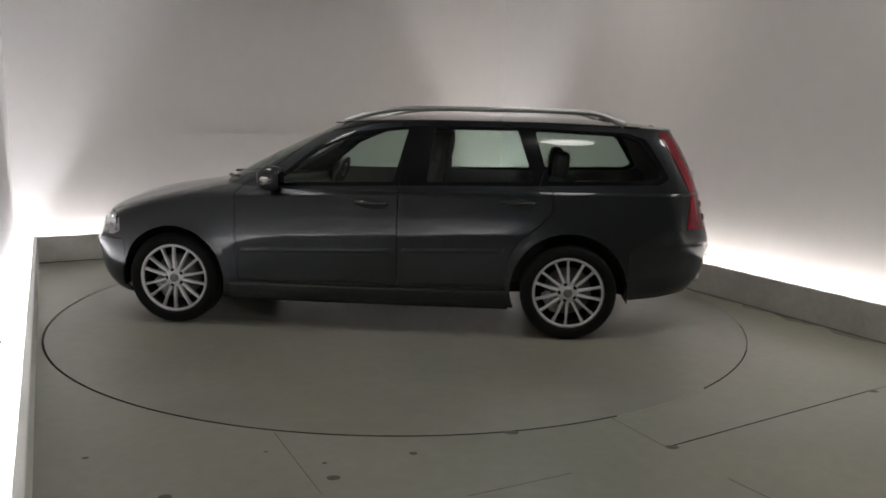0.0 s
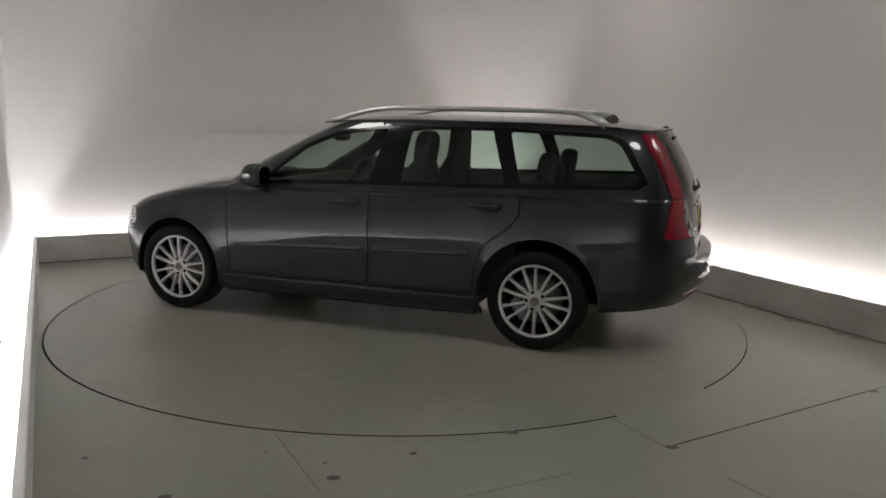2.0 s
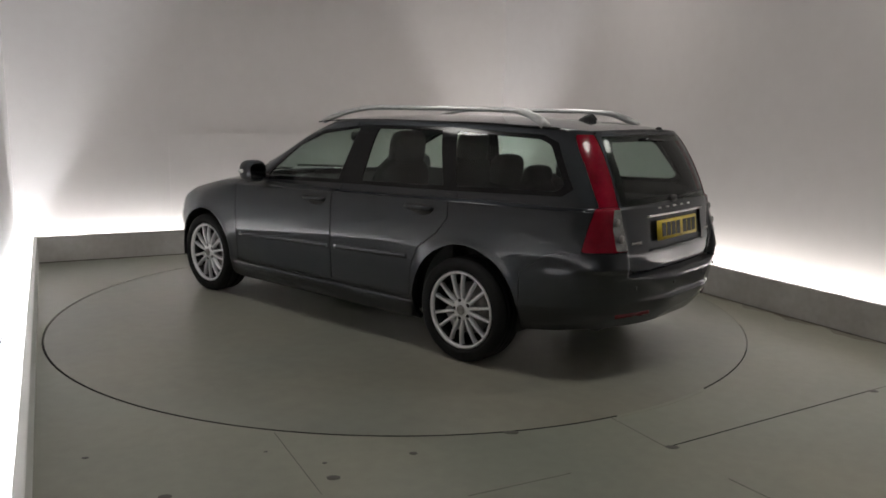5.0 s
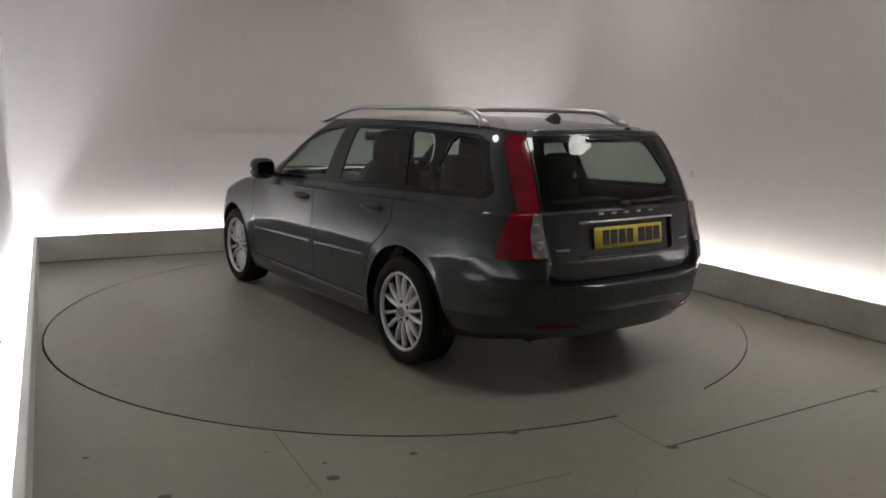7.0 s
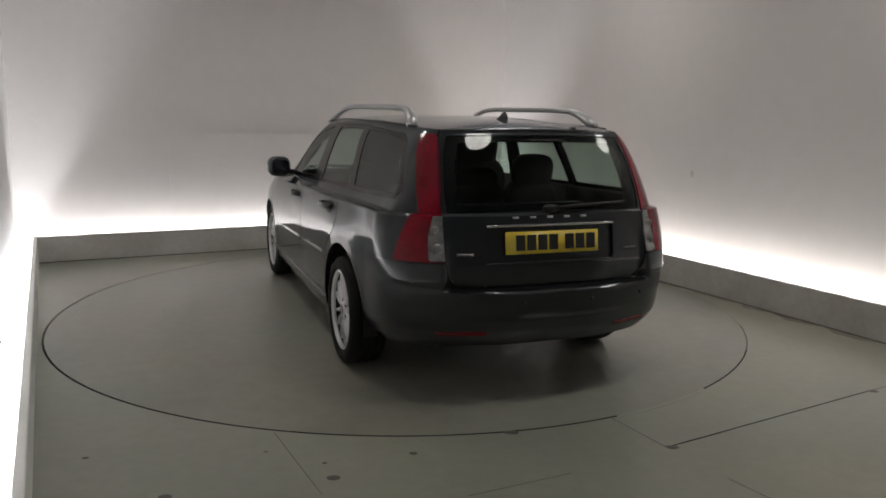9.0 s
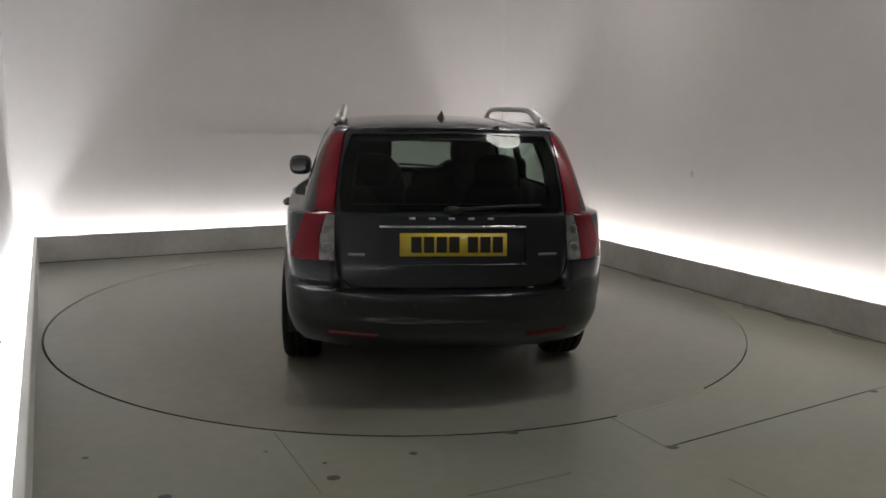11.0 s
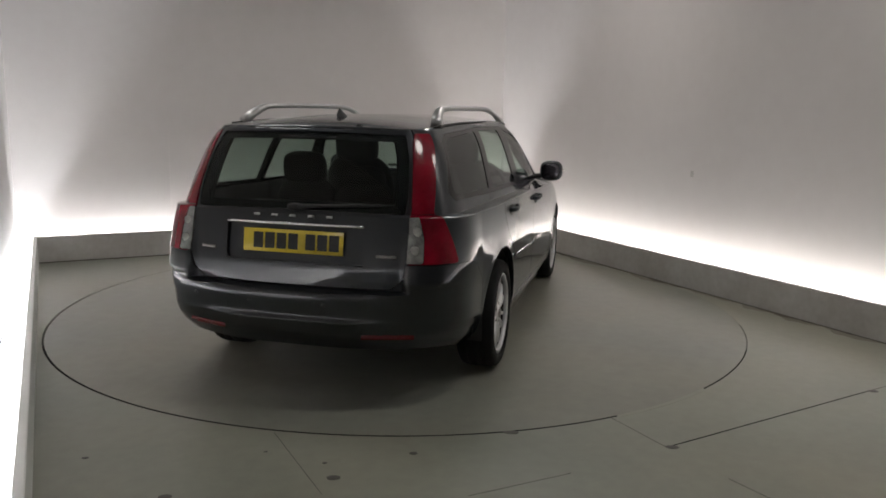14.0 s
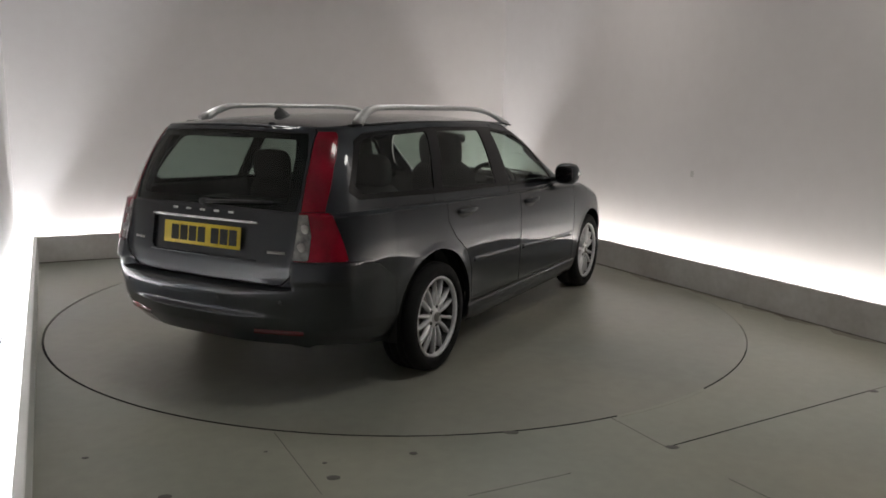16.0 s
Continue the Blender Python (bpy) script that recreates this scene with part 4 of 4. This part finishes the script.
    rounded("parcel_cover", (-2.12, -1.45, -0.60, 0.60, 0.90, 0.925), 0.008, M_CABIN, car, "dark load cover")
    rounded("dashboard", (0.55, 1.12, -0.70, 0.70, 0.55, 0.95), 0.06, M_CABIN, car, "dark dashboard",
            taper=lambda a, b, c: (a, b, c - (0.05 if a > 0.8 else 0.0)))
    for sg in (1, -1):
        for x in (0.17, -0.73):
            rounded("door_card", (x - 0.43, x + 0.43, 0.735, 0.765, 0.35, 0.985), 0.012, M_CABIN, car, "dark door lining", taper=lambda a, b, c: (a, sg * b, c))
        rounded("load_lining", (-2.0, -1.17, 0.66, 0.69, 0.75, 1.0), 0.01, M_CABIN, car, "dark load bay lining", taper=lambda a, b, c: (a, sg * b, c))
    # seats
    def pillow(name, dims, m, parent):
        """A soft rounded block: a ball pushed towards a box."""
        bm = bmesh.new()
        bmesh.ops.create_uvsphere(bm, u_segments=24, v_segments=14, radius=1.0)
        for v in bm.verts:
            v.co = Vector([math.copysign(abs(c) ** 0.6, c) * h for c, h in zip(v.co, dims)])
        ob = part(name, bm, M_SEAT, parent)
        ob.matrix_local = m
        return ob

    for y, x, n_ in ((0.36, 0.02, 0), (-0.36, 0.02, 0), (0.37, -0.86, 1), (0.0, -0.86, 2), (-0.37, -0.86, 1)):
        hw = 0.25 if n_ == 0 else 0.20
        tall = 0.33 if n_ == 0 else 0.28
        seat = rounded("seat", (x - 0.28, x + 0.28, y - hw, y + hw, 0.36, 0.58), 0.05, M_SEAT, car, "charcoal cloth car seat")
        lean = 16
        s_, c_ = math.sin(radians(lean)), math.cos(radians(lean))
        pillow("seat_back", (0.075, hw, tall), pose(x - 0.25 - s_ * tall, y, 0.50 + c_ * tall, 0, -lean, 0), seat)
        up = 2 * tall + (0.065 if n_ < 2 else -0.02)
        pillow("headrest", (0.055, 0.155 if n_ == 0 else 0.135, 0.125 if n_ == 0 else 0.10), pose(x - 0.235 - s_ * up, y, 0.50 + c_ * up, 0, -8, 0), seat)
    bm = bmesh.new()
    pts = [(0.0, 0.185 * math.cos(2 * math.pi * k / 28), 0.185 * math.sin(2 * math.pi * k / 28)) for k in range(29)]
    tube(bm, pts, 0.016, 8)
    box_bm(bm, -0.01, 0.03, -0.07, 0.07, -0.05, 0.05, 0.015)
    box_bm(bm, -0.005, 0.012, -0.18, 0.18, -0.02, 0.02, 0.004)
    st = part("steering_wheel", bm, M_CABIN, car, "dark steering wheel")
    st.matrix_local = pose(0.46, -0.36, 0.90, 0, -25, 0)
    rounded("interior_mirror", (0.40, 0.43, -0.12, 0.12, 1.22, 1.285), 0.012, M_CABIN, car, "dark interior mirror")
    return tagged(car, "dark grey metallic estate car with roof rails on the turntable", "car")


car = build_car()


# ---- floor details: seams and stains ----
def seam(name, a, b, w=0.008, material=None, label="dark straight joint in the floor"):
    (x0, y0), (x1, y1) = a, b
    d = Vector((x1 - x0, y1 - y0, 0))
    bm = bmesh.new()
    n = Vector((-d.y, d.x, 0)).normalized() * w / 2
    vs = [bm.verts.new((x + s * n.x, y + s * n.y, 0.0015)) for (x, y), s in (((x0, y0), -1), ((x1, y1), -1), ((x1, y1), 1), ((x0, y0), 1))]
    f = bm.faces.new(vs)
    r = bmesh.ops.extrude_face_region(bm, geom=[f])
    for v in r["geom"]:
        if isinstance(v, bmesh.types.BMVert):
            v.co.z = -0.002
    ob = finish(name, bm, material or M_GAP, smooth=False)
    return tagged(ob, label, "floor joint", kind="structure")


seam("trim_joint", (1.176, -2.579), (2.516, -1.875), 0.006)
seam("trim_joint", (2.516, -1.875), (2.75, -1.755), 0.003, M_JOINT)
seam("trim_joint", (-0.574, -2.40), (-0.30, -2.985), 0.003, M_JOINT)
seam("trim_joint", (1.011, -2.226), (1.176, -2.579), 0.002, M_JOINT)
seam("trim_joint", (1.329, -2.883), (1.55, -3.28), 0.003, M_JOINT)
seam("trim_joint", (0.263, -3.009), (0.694, -2.825), 0.002, M_JOINT)


def gap_filler(a0, a1, name="trim_filler"):
    """A worn, filled stretch of the ring gap, from one bearing to another."""
    bm = bmesh.new()
    n = 24
    q = []
    for k in range(n + 1):
        a = radians(a0 + (a1 - a0) * k / n)
        q.append([bm.verts.new((AXIS[0] + r * math.cos(a), AXIS[1] + r * math.sin(a), z)) for r, z in ((RT - 0.001, -0.02), (RT - 0.003, 0.0009), (RT + 0.022, 0.0009), (RT + 0.018, -0.02))])
    for b, c in zip(q, q[1:]):
        for j in range(3):
            bm.faces.new((b[j], b[j + 1], c[j + 1], c[j]))
    tagged(finish(name, bm, M_FLOOR, smooth=False), "painted-over stretch of the ring joint", "floor joint", kind="structure")


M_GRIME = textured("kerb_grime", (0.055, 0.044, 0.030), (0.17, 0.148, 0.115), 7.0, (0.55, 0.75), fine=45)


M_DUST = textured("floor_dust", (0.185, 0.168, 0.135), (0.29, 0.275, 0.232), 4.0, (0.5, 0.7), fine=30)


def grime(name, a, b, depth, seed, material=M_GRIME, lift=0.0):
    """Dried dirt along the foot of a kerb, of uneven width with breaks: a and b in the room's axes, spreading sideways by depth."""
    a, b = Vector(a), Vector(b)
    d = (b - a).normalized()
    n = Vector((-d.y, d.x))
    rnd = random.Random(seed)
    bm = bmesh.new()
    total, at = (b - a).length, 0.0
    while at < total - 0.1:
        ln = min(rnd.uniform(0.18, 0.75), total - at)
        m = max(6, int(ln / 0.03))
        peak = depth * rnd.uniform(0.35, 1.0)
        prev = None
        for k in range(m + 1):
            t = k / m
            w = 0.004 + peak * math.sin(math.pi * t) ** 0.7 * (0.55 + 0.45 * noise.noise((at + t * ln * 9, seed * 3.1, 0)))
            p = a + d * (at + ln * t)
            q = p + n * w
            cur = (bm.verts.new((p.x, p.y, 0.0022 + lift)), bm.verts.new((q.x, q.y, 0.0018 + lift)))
            if prev:
                bm.faces.new((prev[0], cur[0], cur[1], prev[1]))
            prev = cur
        at += ln + (rnd.uniform(0.02, 0.3) if rnd.random() < 0.4 else 0.0)
    ob = finish(name, bm, material, smooth=False)
    ob.matrix_world = ROOM
    tagged(ob, "uneven brown dirt dried along the kerb foot", "dirt", kind="structure")


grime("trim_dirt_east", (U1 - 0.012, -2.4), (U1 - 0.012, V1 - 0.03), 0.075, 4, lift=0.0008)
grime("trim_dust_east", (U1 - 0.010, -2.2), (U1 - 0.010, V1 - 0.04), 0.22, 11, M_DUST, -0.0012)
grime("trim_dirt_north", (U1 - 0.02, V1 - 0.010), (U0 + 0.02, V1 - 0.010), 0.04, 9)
gap_filler(-64.8, -48.5)
gap_filler(-12.4, 25.9)


def stain(x, y, r, stretch=1.0):
    """A small dark drip mark, uneven at its edge, dried on the floor."""
    bm = bmesh.new()
    n = 18
    ring = [bm.verts.new((x + r * stretch * (1 + 0.25 * noise.noise((k, x * 9, y * 9))) * math.cos(2 * math.pi * k / n), y + r * (1 + 0.25 * noise.noise((k + 40, x, y))) * math.sin(2 * math.pi * k / n), 0.0012)) for k in range(n)]
    top = [bm.verts.new((x + (v.co.x - x) * 0.8, y + (v.co.y - y) * 0.8, 0.002)) for v in ring]
    for k in range(n):
        bm.faces.new((ring[k], ring[(k + 1) % n], top[(k + 1) % n], top[k]))
    bm.faces.new(top)
    return tagged(finish("floor_stain", bm, M_STAIN), "small dark drip stain dried on the floor", "stain", group="drip stains")


for x, y, r, k in ((-0.266, -2.853, 0.022, 1.3), (0.054, -2.631, 0.016, 1.2), (-0.313, -2.720, 0.009, 1.2), (0.507, -2.413, 0.022, 1.6), (-0.881, -3.001, 0.020, 1.3), (-1.307, -2.661, 0.012, 1.3), (1.201, -2.579, 0.020, 1.5), (2.547, -1.875, 0.020, 1.5), (-0.575, -2.608, 0.008, 1.0)):
    stain(x, y, r, k)

def motions():
    def turn(t):
        return Matrix.Rotation(radians(SPIN0 + SPIN * t), 4, "Z")
    offset = pose(0.1331, -0.1066, 0.0)
    times = [0.5 * k for k in range(33)]
    walk(car, [(t, turn(t) @ offset) for t in times])
    walk(table, [(t, pose(*AXIS, 0.0) @ turn(t)) for t in times])


motions()
